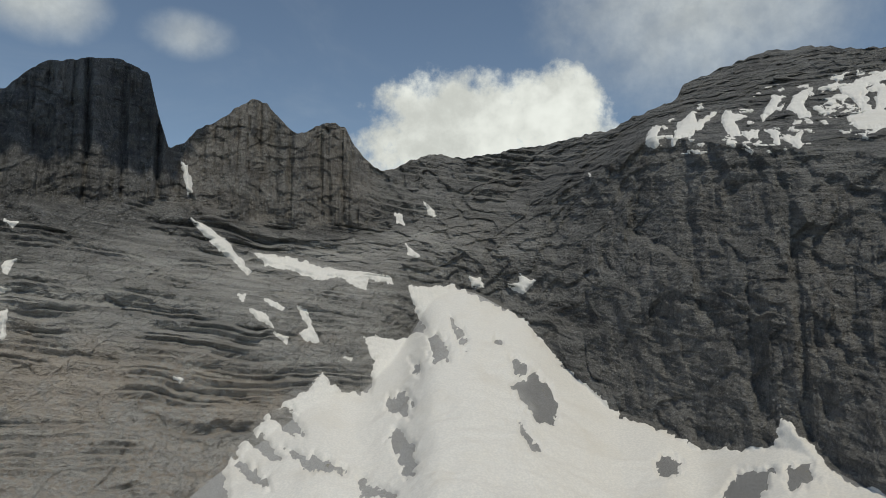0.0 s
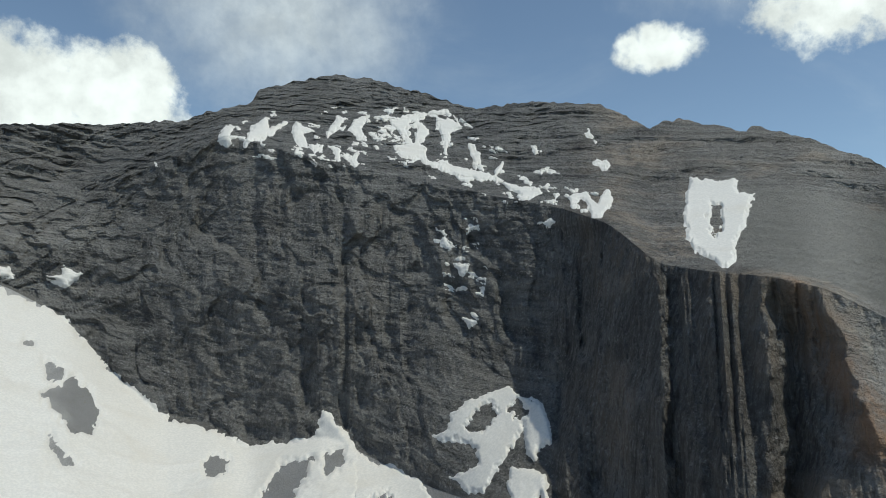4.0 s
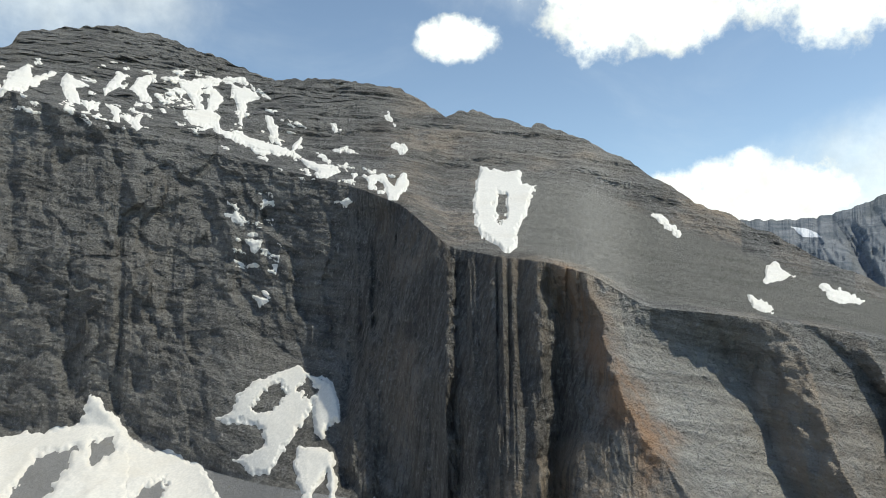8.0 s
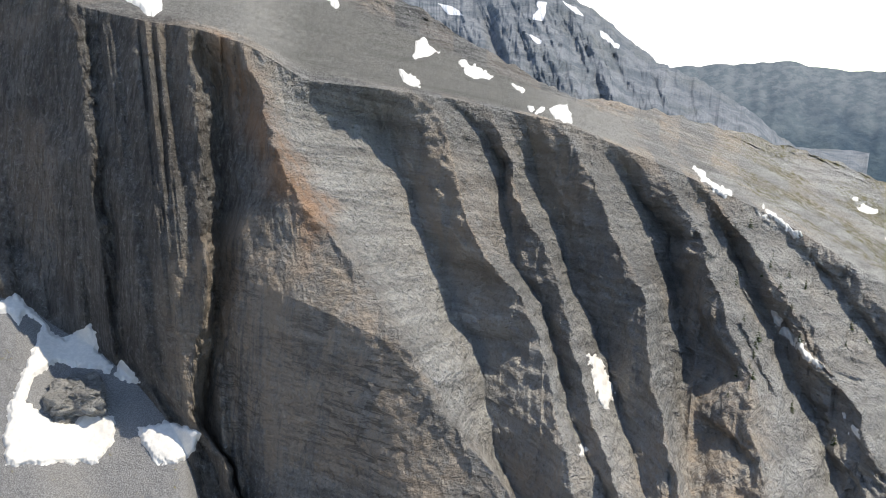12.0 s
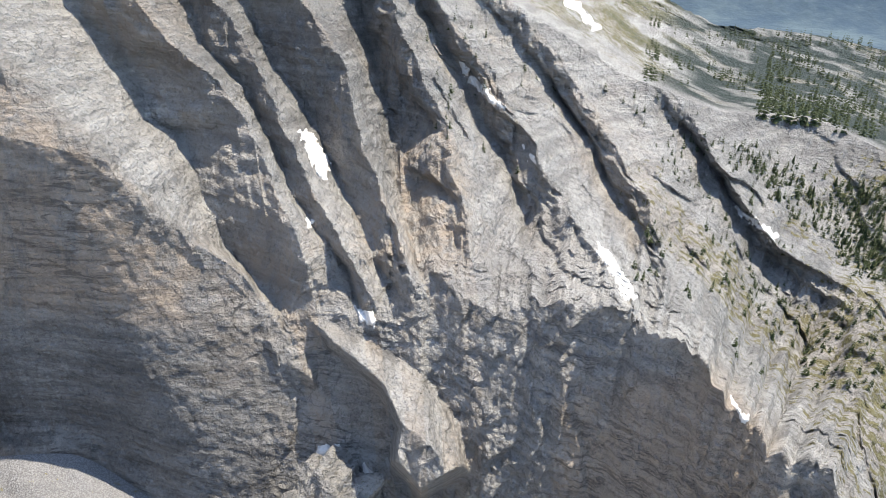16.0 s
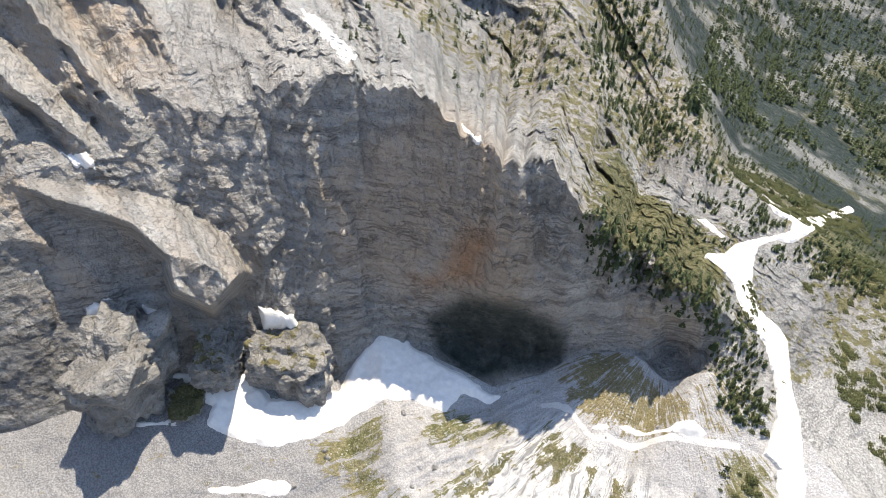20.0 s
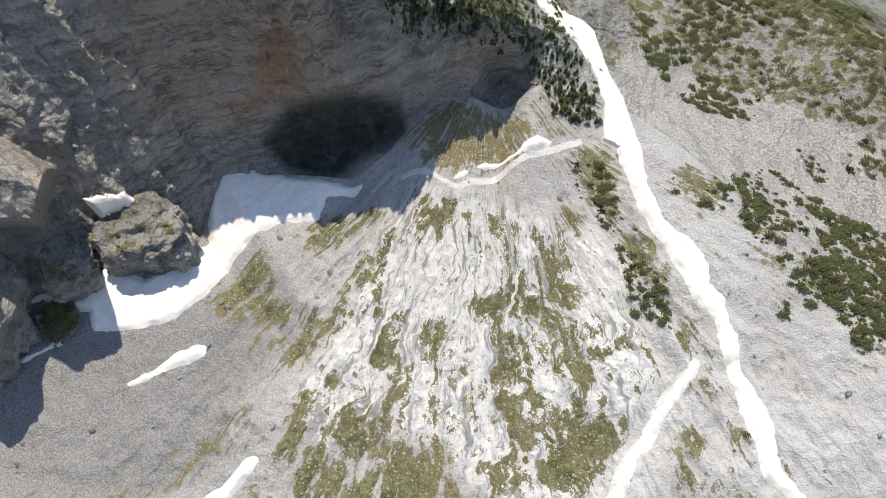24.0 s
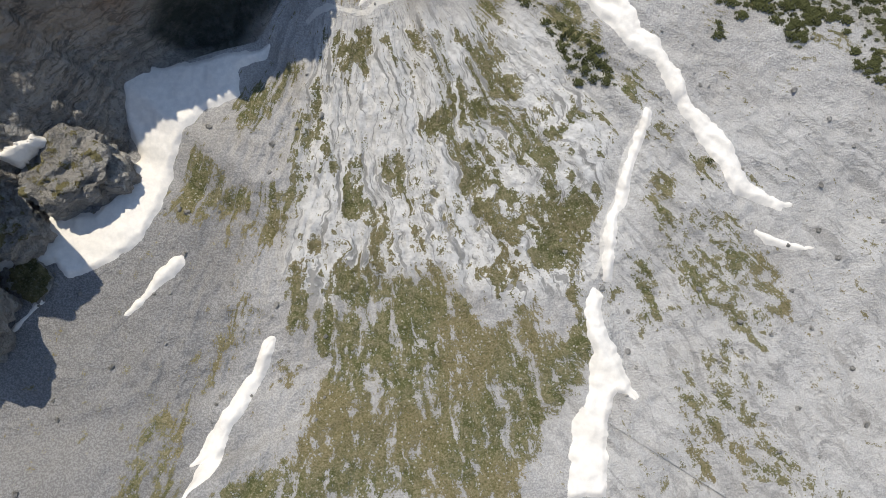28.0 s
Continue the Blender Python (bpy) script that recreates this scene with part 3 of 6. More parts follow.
SNOW_HIGH += [[(40.89, 12.42), (42.32, 12.21), (43.76, 11.99), (44.0, 11.52), (42.8, 11.05), (41.85, 10.94), (42.33, 11.51), (41.37, 11.96)],
    [(44.48, 11.76), (45.44, 11.53), (45.2, 10.59), (44.96, 11.29)],
    [(45.92, 11.3), (47.6, 11.53), (48.56, 10.58), (49.53, 11.74), (49.76, 10.56), (48.79, 9.4), (48.07, 9.4), (47.6, 10.82), (46.4, 10.59)],
    [(43.76, 9.17), (44.72, 9.51), (45.2, 9.18), (44.48, 8.7)], [(34.91, 7.87), (35.81, 8.22), (36.52, 7.21), (35.83, 7.1)],
    [(36.54, 5.82), (37.92, 5.84), (37.25, 4.57)], [(38.01, 9.1), (38.57, 8.98), (37.65, 8.29)], [(47.63, 16.19), (48.12, 16.65), (48.6, 15.49)],
    [(48.34, 13.86), (49.31, 14.09), (49.79, 13.61), (49.06, 13.16)], [(37.21, 1.3), (38.32, 1.0), (37.77, 0.64)], [(43.27, 15.48), (43.51, 14.45), (43.99, 15.02), (43.75, 15.35)],
    [(6.56, 5.33), (7.7, 4.75), (6.83, 3.68), (5.91, 4.07)]]
SNOW_HEART = []
SNOW_HEART += [[(55.9, 12.1), (57.5, 11.7), (59.2, 11.8), (59.4, 10.6), (60.5, 10.4), (59.7, 8.1), (59.0, 7.0), (58.9, 5.3), (58.2, 4.8), (56.1, 6.2), (55.4, 7.4), (55.3, 9.5)]]
SNOW_SHELF = []
SNOW_SHELF += [[(40.83, -4.22), (41.86, -5.01), (42.91, -5.26), (43.96, -6.42), (44.38, -7.55), (44.16, -8.65), (43.29, -9.05), (42.86, -9.99), (42.31, -9.79), (42.04, -7.31), (41.4, -8.51), (40.34, -10.18), (38.69, -12.39), (37.49, -12.48), (35.94, -11.3), (37.11, -10.99), (38.31, -10.45), (38.13, -9.17), (36.56, -8.42), (35.21, -8.53), (34.65, -8.08), (35.8, -7.74), (36.2, -6.5), (37.38, -5.49), (38.78, -4.9)],
    [(40.96, -10.44), (43.7, -11.05), (43.9, -12.59), (44.11, -13.26), (43.53, -15.56), (43.26, -12.55), (42.05, -14.38), (41.41, -14.82), (40.93, -13.43), (40.65, -12.13)]]
SNOW_SHELF += [[(27.9, -9.1), (28.77, -9.46), (30.11, -10.3), (31.16, -10.21), (33.67, -11.68), (35.14, -14.07), (37.46, -14.34), (39.45, -16.41), (41.09, -17.33), (42.99, -17.69), (41.92, -18.32), (41.05, -20.23), (41.9, -22.85), (41.75, -24.19), (40.92, -25.18), (28.53, -22.49)]]
SNOW_FOOT = []
SNOW_FOOT += [[(43.79, -14.54), (44.65, -15.08), (46.14, -15.01), (47.15, -14.39), (47.64, -15.5), (48.52, -16.68), (49.23, -17.83), (49.8, -18.33), (51.72, -17.52), (51.98, -19.69), (52.96, -20.89), (52.51, -21.25), (50.86, -20.59), (49.07, -19.89), (47.4, -20.65), (46.68, -22.14), (47.58, -23.12), (48.31, -24.06), (49.73, -24.4), (50.63, -23.66), (51.64, -24.24), (52.51, -24.18), (52.37, -26.0), (50.96, -27.44), (44.81, -26.15), (45.01, -24.18), (45.72, -21.95), (47.08, -19.77), (48.49, -17.09), (47.59, -16.12), (46.94, -16.86), (46.65, -15.78), (45.33, -15.71), (44.34, -16.46)],
    [(53.42, -20.53), (54.43, -21.73), (54.61, -22.39), (53.73, -22.27), (53.0, -21.53)],
    [(54.16, -25.67), (56.2, -25.55), (58.0, -26.2), (58.89, -26.93), (58.35, -28.11), (57.39, -28.67), (55.34, -28.48), (54.31, -26.72)],
    [(108.19, -52.63), (112.21, -54.16), (113.19, -56.02), (110.41, -54.84), (107.8, -54.54)]]
SNOW_FOOT += [[(95.91, -48.89), (97.46, -50.11), (96.65, -53.59), (94.93, -54.38), (95.82, -52.07)],
    [(90.83, -47.13), (93.23, -47.3), (94.93, -48.79), (92.69, -48.81), (90.34, -47.9)]]
SNOW_LEDGE = []
SNOW_LEDGE += [[(69.6, 7.71), (70.52, 7.47), (72.13, 6.07), (71.67, 5.8)],
    [(77.95, 3.54), (78.6, 3.66), (79.81, 2.52), (78.39, 2.22), (77.74, 1.64)],
    [(81.08, 2.05), (82.01, 1.82), (84.27, 0.7), (83.67, 0.31), (82.01, 0.93)],
    [(76.42, 1.43), (78.62, 0.05), (78.19, -0.22), (76.87, 0.28)],
    [(85.67, 0.13), (86.93, -0.39), (86.47, -0.65)],
    [(86.79, -1.63), (88.33, -1.87), (87.84, -2.26)],
    [(88.78, -1.86), (90.26, -1.42), (90.64, -3.07), (89.35, -2.69)]]
SNOW_GULLY = []
SNOW_GULLY += [[(92.65, -21.52), (93.55, -21.63), (95.26, -24.34), (94.92, -25.83), (94.23, -25.52)],
    [(100.9, -6.9), (102.88, -8.23), (102.71, -8.46), (101.12, -7.23)],
    [(104.96, -9.29), (106.25, -9.98), (105.92, -10.13)],
    [(106.82, -16.71), (108.09, -17.79), (110.94, -20.14), (110.48, -20.49), (107.89, -18.34)],
    [(112.46, -23.02), (114.26, -24.72), (113.81, -24.76)],
    [(120.12, -30.38), (121.29, -31.11), (124.72, -34.44), (123.71, -34.97), (120.61, -31.55)],
    [(131.55, -26), (135.25, -27.42), (134.95, -28.02), (131.89, -26.44)],
    [(134.85, -39.7), (137.44, -41.25), (136.79, -41.74)],
    [(92.36, -28.77), (93.4, -29.11), (92.83, -29.5)],
    [(96.47, -36.57), (98.32, -37.09), (98.29, -38.39), (96.83, -37.61)],
    [(100.19, -6.2), (102.74, -7.86), (103.33, -8.48), (100.92, -7.25)]]
SNOW_GULLY += [[(105.5, -8.98), (108.19, -10.71), (107.84, -11.12)],
    [(113.38, -10.29), (116.11, -11.89), (118.37, -13.85), (117.67, -13.8), (114.82, -11.53)],
    [(111.37, -7.9), (112.8, -8.66), (112.35, -8.97)]]
SNOW_CHANNEL = []
SNOW_CHANNEL += [[(174, -38.59), (174.6, -38.7), (173.17, -40.3), (172.1, -41.84), (171.55, -42.64), (170.11, -42.92), (168.92, -43.94), (169.19, -45.01), (170.14, -46.61), (171.5, -47.81), (173.18, -48.37), (175, -48.59), (176.59, -49.12), (177.91, -50.29), (179.94, -51.9), (182.54, -53.18), (185.31, -54.9), (187.7, -56.27), (189.76, -57.87), (188.05, -57.93), (185.63, -56.99), (183.2, -56.69), (182.28, -56.64), (181.37, -55.47), (180.6, -54.24), (179.11, -52.86), (176.75, -51.38), (174.85, -50.18), (172, -49.36), (169.87, -48.2), (168.16, -47.1), (166.3, -46.51), (164.55, -46.35), (164.64, -45.98), (166.28, -45.55), (166.83, -44.49), (168.14, -43.7), (169.62, -42.82), (170.91, -41.94), (170.51, -41.24), (168.79, -41.22), (167.17, -40.48), (167.44, -40.39), (169.37, -40.82), (171.23, -40.67), (172.76, -39.77)]]
SNOW_CHANNEL += [[(162.19, -43.83), (162.88, -43.63), (165.6, -44.32), (165.08, -44.49)]]
BARE = []  # rock and scree that the snow leaves bare
BARE += [[(-1.22, 0.02), (-0.42, 0.25), (0.28, -0.22), (0.41, -1.84), (-0.66, -2.06)],
    [(-4.61, -4.99), (-3.22, -4.41), (-2.62, -5.23), (-2.76, -6.35), (-4.37, -6.11)],
    [(-3.91, -7.22), (-2.3, -8.56), (-2.16, -10.29), (-2.89, -11.13), (-4.36, -8.09)],
    [(5.72, -4.13), (7.44, -2.77), (9.43, -5.23), (8.93, -7), (7.8, -6.88)],
    [(16.89, -9.55), (17.53, -9.19), (18.48, -9.39), (18.3, -10.5), (17.13, -10.77)],
    [(22.72, -10.04), (25.03, -9.57), (24.18, -11.1), (22.89, -13.5), (20.99, -12.9), (21.45, -11.7)],
    [(-14.03, -5.67), (-12.51, -5.28), (-11.22, -7.58), (-12.69, -7.1)],
    [(-12.65, -8.52), (-8.42, -10.07), (-7.96, -10.68), (-10.19, -10.43)],
    [(-15.92, -7.41), (-14.55, -7.38), (-12.85, -9.36), (-14.15, -9.17)]]
BARE += [[(-16.73, -8.55), (-14.11, -10.76), (-13.65, -11.69), (-15.82, -10.46)],
    [(5.62, -1.86), (6.77, -2.09), (6.84, -3.14), (5.93, -2.86)],
    [(4.49, 0.08), (4.96, -0.01), (4.86, -0.57), (4.39, -0.47)],
    [(0.76, 1.64), (1.92, 0), (1.77, -1.38), (1.31, -0.22)],
    [(-2.53, -1.82), (-1.83, -2.05), (-1.83, -2.97), (-2.39, -2.74)],
    [(6.21, -6.81), (7.09, -8.12), (7.98, -8.97), (7.3, -9.07), (6.41, -8.12)],
    [(25.97, -9.42), (27.27, -8.94), (27.55, -10.06), (26.04, -11.14)],
    [(-6.61, -11.05), (-3.89, -12.46), (-6.59, -12.39)],
    [(57.5, 9.9), (57.9, 9.7), (58.0, 7.9), (57.4, 7.4), (57.2, 8.8)],
    [(32.9, 17.5), (33.5, 16.9), (33.2, 16.2), (32.6, 16.9)]]
BARE += [[(37.36, -7.41), (38.17, -6.17), (39.38, -5.79), (40.06, -6.48), (39.15, -7.3), (37.94, -7.87)],
    [(40.89, -6.07), (41.77, -5.45), (42.35, -6.13), (41.84, -6.86)],
    [(28.7, -13.41), (31.13, -12.19), (30.75, -13.7), (29.35, -15.02), (28.67, -15.29)],
    [(32.09, -18.96), (33.95, -17.86), (34.49, -18.91), (34.3, -19.84)]]
ORANGE = []
ORANGE += [[(63.33, 3.59), (65.16, 1.14), (66.41, -4.39), (70.09, -11.01), (67.67, -12.85), (65.39, -8.58), (64.07, -2.06)],
    [(135.6, -49.3), (138.8, -48.3), (140.3, -50.5), (135.7, -52.5), (129.8, -53.8), (128.9, -53.1), (133.4, -52.3)]]
TAWNY = []
TAWNY += [[(57.42, -13.76), (63.48, -10.39), (70.08, -11.49), (73.93, -18.05), (77.95, -26.04), (76.49, -31.89), (56.58, -30.71)],
    [(118.78, -44.31), (133.1, -38.66), (139.38, -41.66), (146.18, -49.03), (143.07, -54.58), (126.88, -53.96), (120, -50.11)],
    [(157.24, -52.43), (166.96, -51.22), (167.96, -53.39), (160.31, -53.65)],
    [(101.85, -23), (105.83, -21.06), (107.74, -27.52), (106.42, -32.3), (101.96, -32.42)],
    [(68.41, -11.5), (74.14, -18.25), (81.48, -30.95), (79.56, -35.2), (62.78, -29.12)]]
# the hollow's dark green ground, with the overhang's shade painted in
SHADED_GREEN = []
SHADED_GREEN += [[(131.1, -56.2), (136.3, -54.3), (144.2, -54.4), (152.1, -55.8), (152.4, -58.5), (146.4, -59.9), (139.1, -61.5), (132.7, -59.2)]]
# Outlines on the floor, in metres east and north of the station.
FLOOR_SNOW = []
FLOOR_SNOW += [[(204.5, 16), (185.3, -6.7), (166.4, -25.9), (154.7, -28.8), (146.4, -36.3), (132.9, -36.2), (124, -46), (119.8, -58.3), (124.9, -72.8), (125.2, -88.4), (99.2, -92.3), (85.3, -97), (74.2, -100.5), (74.4, -96), (83.8, -90.1), (83, -81.3), (95.1, -74), (102, -67.5), (106.7, -56), (109.7, -38.7), (115.1, -27.6), (125.2, -19), (139.8, -12.7), (144.4, -18.1), (162.9, -14.2), (175.4, 11.5)],
    [(170.3, 14.6), (157.2, 4.8), (148.1, -6.1), (146.7, -4.7), (156.7, 6.3)],
    [(169.8, -57.3), (159, -62.2), (160.4, -67.1), (154, -65.1), (155, -59.5), (162.4, -51.9)],
    [(118.5, -1.2), (112.5, -9), (105.4, -21), (99.1, -24.6), (98.8, -19), (107.8, -10.7), (114.1, -3.8)]]
FLOOR_SNOW += [[(66.5, 5.2), (64.9, 7.8), (69.9, 20.6), (75.1, 31.5), (82, 46.9), (90.2, 48.2), (81.1, 30.6), (72.7, 16.5), (68.9, 7.4)],
    [(66.2, 4.8), (66.6, 12.4), (73.5, 24), (78.1, 39.1), (82, 50.4), (89.9, 59.8), (87.1, 46.9), (78.7, 31.7), (72.1, 16.4), (69, 5.8)],
    [(-44.5, -18.7), (-47.9, -13.6), (-48.3, -4.3), (-53.4, 3.2), (-53.5, 9.5), (-60.6, 19.9), (-54, 18.3), (-51.2, 25.8), (-41.3, 27.4), (-44.8, 18), (-44.1, 3.7), (-40.8, -8.7)],
    [(-43, -10.9), (-47.8, -6.3), (-49.7, 0.2), (-55.5, 7.5), (-59.3, 20.4), (-51.8, 18.8), (-50, 28.1), (-50.2, 53.4), (-36.4, 54.1), (-38.4, 28.6), (-44.3, 17.3), (-44.1, 4.2), (-41.2, -5.1)]]
FLOOR_SNOW += [[(42.3, -112.1), (33.2, -121.5), (24.4, -126.7), (13, -136.2), (11.4, -140), (17.7, -139), (22.9, -130.7), (32.5, -123.9), (39.8, -115.9)]]
FLOOR_SNOW += [[(-60.3, -80.2), (-57.4, -71.2), (-54.5, -62.3), (-51.4, -48.4), (-48.3, -40.8), (-47.2, -28.9), (-47, -19.3), (-50.2, -19.6), (-50.8, -29.4), (-52, -41.4), (-55, -48), (-57.3, -60.7), (-60.7, -68.6), (-62.8, -78.4)]]
GULLY_SNOW = []
GULLY_SNOW += [[(-9.5, -152.6), (-19.2, -152.7), (-27.4, -136.2), (-38.2, -123.9), (-52.5, -115.9), (-57.4, -106.6), (-64.8, -103.4), (-67.5, -95.1), (-73, -89.5), (-75.6, -81.4), (-84, -75.4), (-90.2, -69.1), (-94.7, -59.7), (-98.9, -54.3), (-113.5, -48.7), (-108.9, -46.4), (-95.4, -49.8), (-91.4, -51.2), (-87.1, -58.5), (-76.3, -73.2), (-70.7, -80.7), (-67.3, -86.5), (-62.5, -95.4), (-54, -99.6), (-44.9, -109.2), (-26.5, -125.7)],
    [(-99.8, -38.8), (-109.3, -36.4), (-122.6, -33.7), (-113.3, -32.2), (-103.8, -34.6)]]
TRACKS = []
TRACKS += [[(61.8, -108), (52.3, -114.1), (39.2, -112.6), (26.1, -123.7), (11.1, -137.6), (1.5, -146.2), (0.2, -144), (10.6, -134.1), (24.6, -121.1), (37.7, -110.4), (50.8, -112), (59.5, -107.2)],
    [(-58.9, -78.9), (-62.8, -80.5), (-55.6, -61.8), (-53.1, -47.3), (-48.5, -34.8), (-48.4, -27), (-44.5, -18.7), (-43.3, -20.4), (-46.3, -28.6), (-46.3, -37.4), (-50.9, -49), (-53.5, -62.5)],
    [(-14.6, -161.5), (-22.4, -166.5), (-45.8, -164.4), (-72.2, -165.5), (-108.3, -166), (-108.9, -162.5), (-73.3, -160.6), (-46.8, -160.8)]]
MEADOW = []
MEADOW += [[(17.7, -27.5), (4.2, -22.7), (-6.5, -15.7), (-16.6, -12.5), (-36, -9.8), (-44.4, -1.8), (-42.2, 11.3), (-32.5, 23.5), (-29.3, 41.4), (69.2, 57.1), (65.8, 39), (54, 22.7), (48.4, 12.7), (47.9, -4.4), (39.8, -13.3), (40, -25.1), (38.5, -49.6), (28.9, -40.8), (26.5, -27.1)],
    [(108.7, -43), (102.1, -58.9), (90.9, -64.8), (87.2, -52.6), (74, -44.2), (68.9, -49.1), (61.3, -42), (64.4, -27.3), (76.3, -26.5), (86.7, -27.9), (100.8, -35.9)],
    [(86.1, -76.4), (73.7, -92.7), (57.8, -98.4), (61.5, -84.5), (73.6, -71.7), (82.8, -66)],
    [(26.1, -104.3), (16.3, -101.2), (8, -88.1), (10.1, -81.3), (19.8, -90.7)]]
MEADOW += [[(3.3, -113.3), (-5.7, -123.8), (-11.4, -104.2), (-12.1, -91.1), (-20, -77.3), (-11.2, -82.3), (-1.4, -93.9)],
    [(-7.2, -145.1), (-21.8, -130.8), (-25.1, -119.8), (-45.1, -107), (-58.8, -91.6), (-53.6, -82.3), (-38.4, -92.9), (-20, -110), (-9.9, -124.3), (14.2, -130.1), (3, -141.2)],
    [(-59.4, -52.3), (-69.6, -57.9), (-73.8, -42.5), (-73.1, -26.9), (-70, -30.3), (-65.6, -37.4)],
    [(-75.9, -64.9), (-85.9, -61.3), (-87.3, -54.5), (-79.6, -55.4)],
    [(-48.2, -19.3), (-59.6, -19.2), (-70.4, -15.2), (-63.4, 0.7), (-56.6, -11.2)],
    [(65.5, 22.7), (60.8, 9), (55.1, 17.4), (57.7, 23.3)],
    [(68.3, -135.7), (53.9, -145.1), (13.1, -146.3), (17.5, -133.1), (38.6, -120.8), (57.7, -120.5)]]
MEADOW += [[(20.5, -75.4), (7.1, -81.7), (-7.8, -77.5), (-25.7, -63.4), (-31, -52), (-23.8, -46.8), (-10.6, -57), (4, -61), (12.9, -65.9)],
    [(111.8, 46.3), (102.8, 28.6), (91.2, 4.3), (73.1, -12.1), (63.8, -5.7), (75.8, 11.3), (87.5, 28), (99.4, 49.7)]]
BUSHY = []
BUSHY += [[(3.9, -217), (-36.9, -253), (-105, -286.7), (-115.2, -209.2), (-90.4, -196.6), (-71.1, -203.4), (-59.1, -184.3), (-34.7, -180.4), (-12, -195)],
    [(-54.8, -152.7), (-67.9, -163.1), (-97.5, -154.2), (-122.4, -154.1), (-128.1, -110.6), (-105.2, -108), (-93, -109.9), (-64, -131.1)],
    [(-33.3, -141.7), (-53.4, -149.5), (-58.6, -136.3), (-38.9, -128.6)],
    [(43.1, -204.9), (25, -195.9), (4.3, -176.7), (-2.7, -153.7), (9.8, -148.8), (27.4, -173.5)],
    [(4.6, -140), (-9.1, -140), (-25.8, -121), (-21.2, -114.2), (-4.6, -125.2)],
    [(-21.8, -112.1), (-43.3, -103.9), (-50, -86.3), (-37.2, -87.9)],
    [(-74.7, -184.8), (-116.6, -198.5), (-118.6, -183.1), (-87.1, -165.4)],
    [(-74.5, -111.6), (-89.3, -108.4), (-86.4, -102.8)]]
BUSHY += [[(-74.5, -66.6), (-83.2, -62.1), (-80.9, -55.4)],
    [(-61.7, -148.9), (-77, -132.3), (-93.8, -118.5), (-108.3, -102.8), (-145.7, -87.9), (-145.9, -157.5)],
    [(28.2, -231.4), (14.8, -278.7), (-12.2, -336.3), (-40.5, -253.6), (-11.6, -229), (10.9, -217.6)],
    [(88.2, -283), (74.3, -330.2), (32.4, -378.7), (13.5, -330.3), (33.6, -277.1), (56.2, -252.9)]]
SLAB = []
SLAB += [[(55, -105.6), (27.4, -118.8), (-2.2, -118.6), (-15.4, -113.8), (-25.9, -95.3), (-48.7, -71.1), (-43.9, -41.9), (-42.6, -18.4), (-16.8, -10.6), (8, -22.1), (24.9, -17.6), (48.6, -8.1), (62.4, -17.7), (60.2, -46.3), (59.1, -82.7)]]
TURF = []
TURF += [[(62, -20.6), (56.3, -23.8), (52, -18), (50.5, -9.3), (45.9, -3.7), (49.9, 0.3), (61.8, 3), (59.8, -7.1)],
    [(40, -48.2), (35.2, -45.3), (32.1, -37.1), (25.8, -29.8), (25.7, -19.6), (19.3, -16.3), (22.8, -7.5), (34.6, -3.8), (41, -7.7), (39.1, -21.4), (34.9, -27.5), (36.3, -35.4)],
    [(99.3, -63.6), (89.5, -59.8), (84.6, -49.8), (76.9, -48), (74, -42), (78, -35.9), (86.1, -37.6), (97.9, -34.8), (109.8, -38.4), (105.7, -51.1), (102.4, -59.4)],
    [(76.9, -48), (66.9, -48.3), (60.9, -54.6), (59.1, -42.6), (65.4, -26.4), (73.3, -26.1), (83.6, -31.7), (76, -36)]]
TURF += [[(66, -136), (54, -144), (22, -146), (14, -138), (26, -126), (40, -117), (56, -115)]]
TURF += [[(83.9, -82.8), (71.9, -91.5), (63, -96.4), (63.2, -89.7), (71.1, -80.6), (80.2, -65.9), (86.3, -74.4)],
    [(26.8, -105.9), (13, -101.5), (6.5, -89.2), (9.3, -87.8), (17.2, -94.7)],
    [(18, -76.4), (8.1, -79.2), (5.9, -72.2), (-4.3, -65.2), (-2.6, -57), (-8.6, -52.4), (-4.4, -49.8), (7.9, -64), (18.1, -69.8)],
    [(27.4, -55.7), (15, -52), (16.7, -45.5), (25.1, -47.7)],
    [(2.3, -118.8), (-9.1, -119.1), (-6.5, -110.6), (-3, -106.2), (-13.3, -95.6), (-9.6, -85), (-3.1, -89), (-0.3, -101.9)],
    [(-20.5, -115.2), (-32.5, -118), (-41.2, -103), (-39.3, -94.2), (-32.9, -96.1), (-24.4, -104.7)],
    [(-50.8, -95.3), (-59.1, -97.2), (-57.2, -80.2), (-49.6, -82.1)]]
TURF += [[(-4.9, -83.6), (-13.8, -77.3), (-25.8, -76.1), (-24, -67.4), (-13.7, -68.7)],
    [(-21.1, -71.8), (-30.8, -70.1), (-27.8, -53), (-32.2, -47.2), (-26.1, -43), (-19.5, -54.7)],
    [(-32.1, -31.8), (-41.2, -30.2), (-42.5, -6.7), (-34.4, -10.2)],
    [(-64.4, -52.6), (-70.5, -55.2), (-72.8, -39.1), (-75.1, -25.6), (-70.5, -26.9), (-66.3, -40.8)],
    [(-59, -29.2), (-65.1, -27.1), (-69, -11.9), (-61.1, -3.6), (-58.7, -15.3)],
    [(-47.3, -18.8), (-53.8, -15.1), (-49.6, -8.9)],
    [(-76.7, -65.4), (-84.5, -61.6), (-86.3, -54.9), (-78.3, -58.6)],
    [(65.3, -79.1), (59.2, -75.2), (60, -56.2), (63.8, -56.1)],
    [(63.3, 10.4), (57.5, 12), (57.8, 21.9), (64.4, 22.1)]]
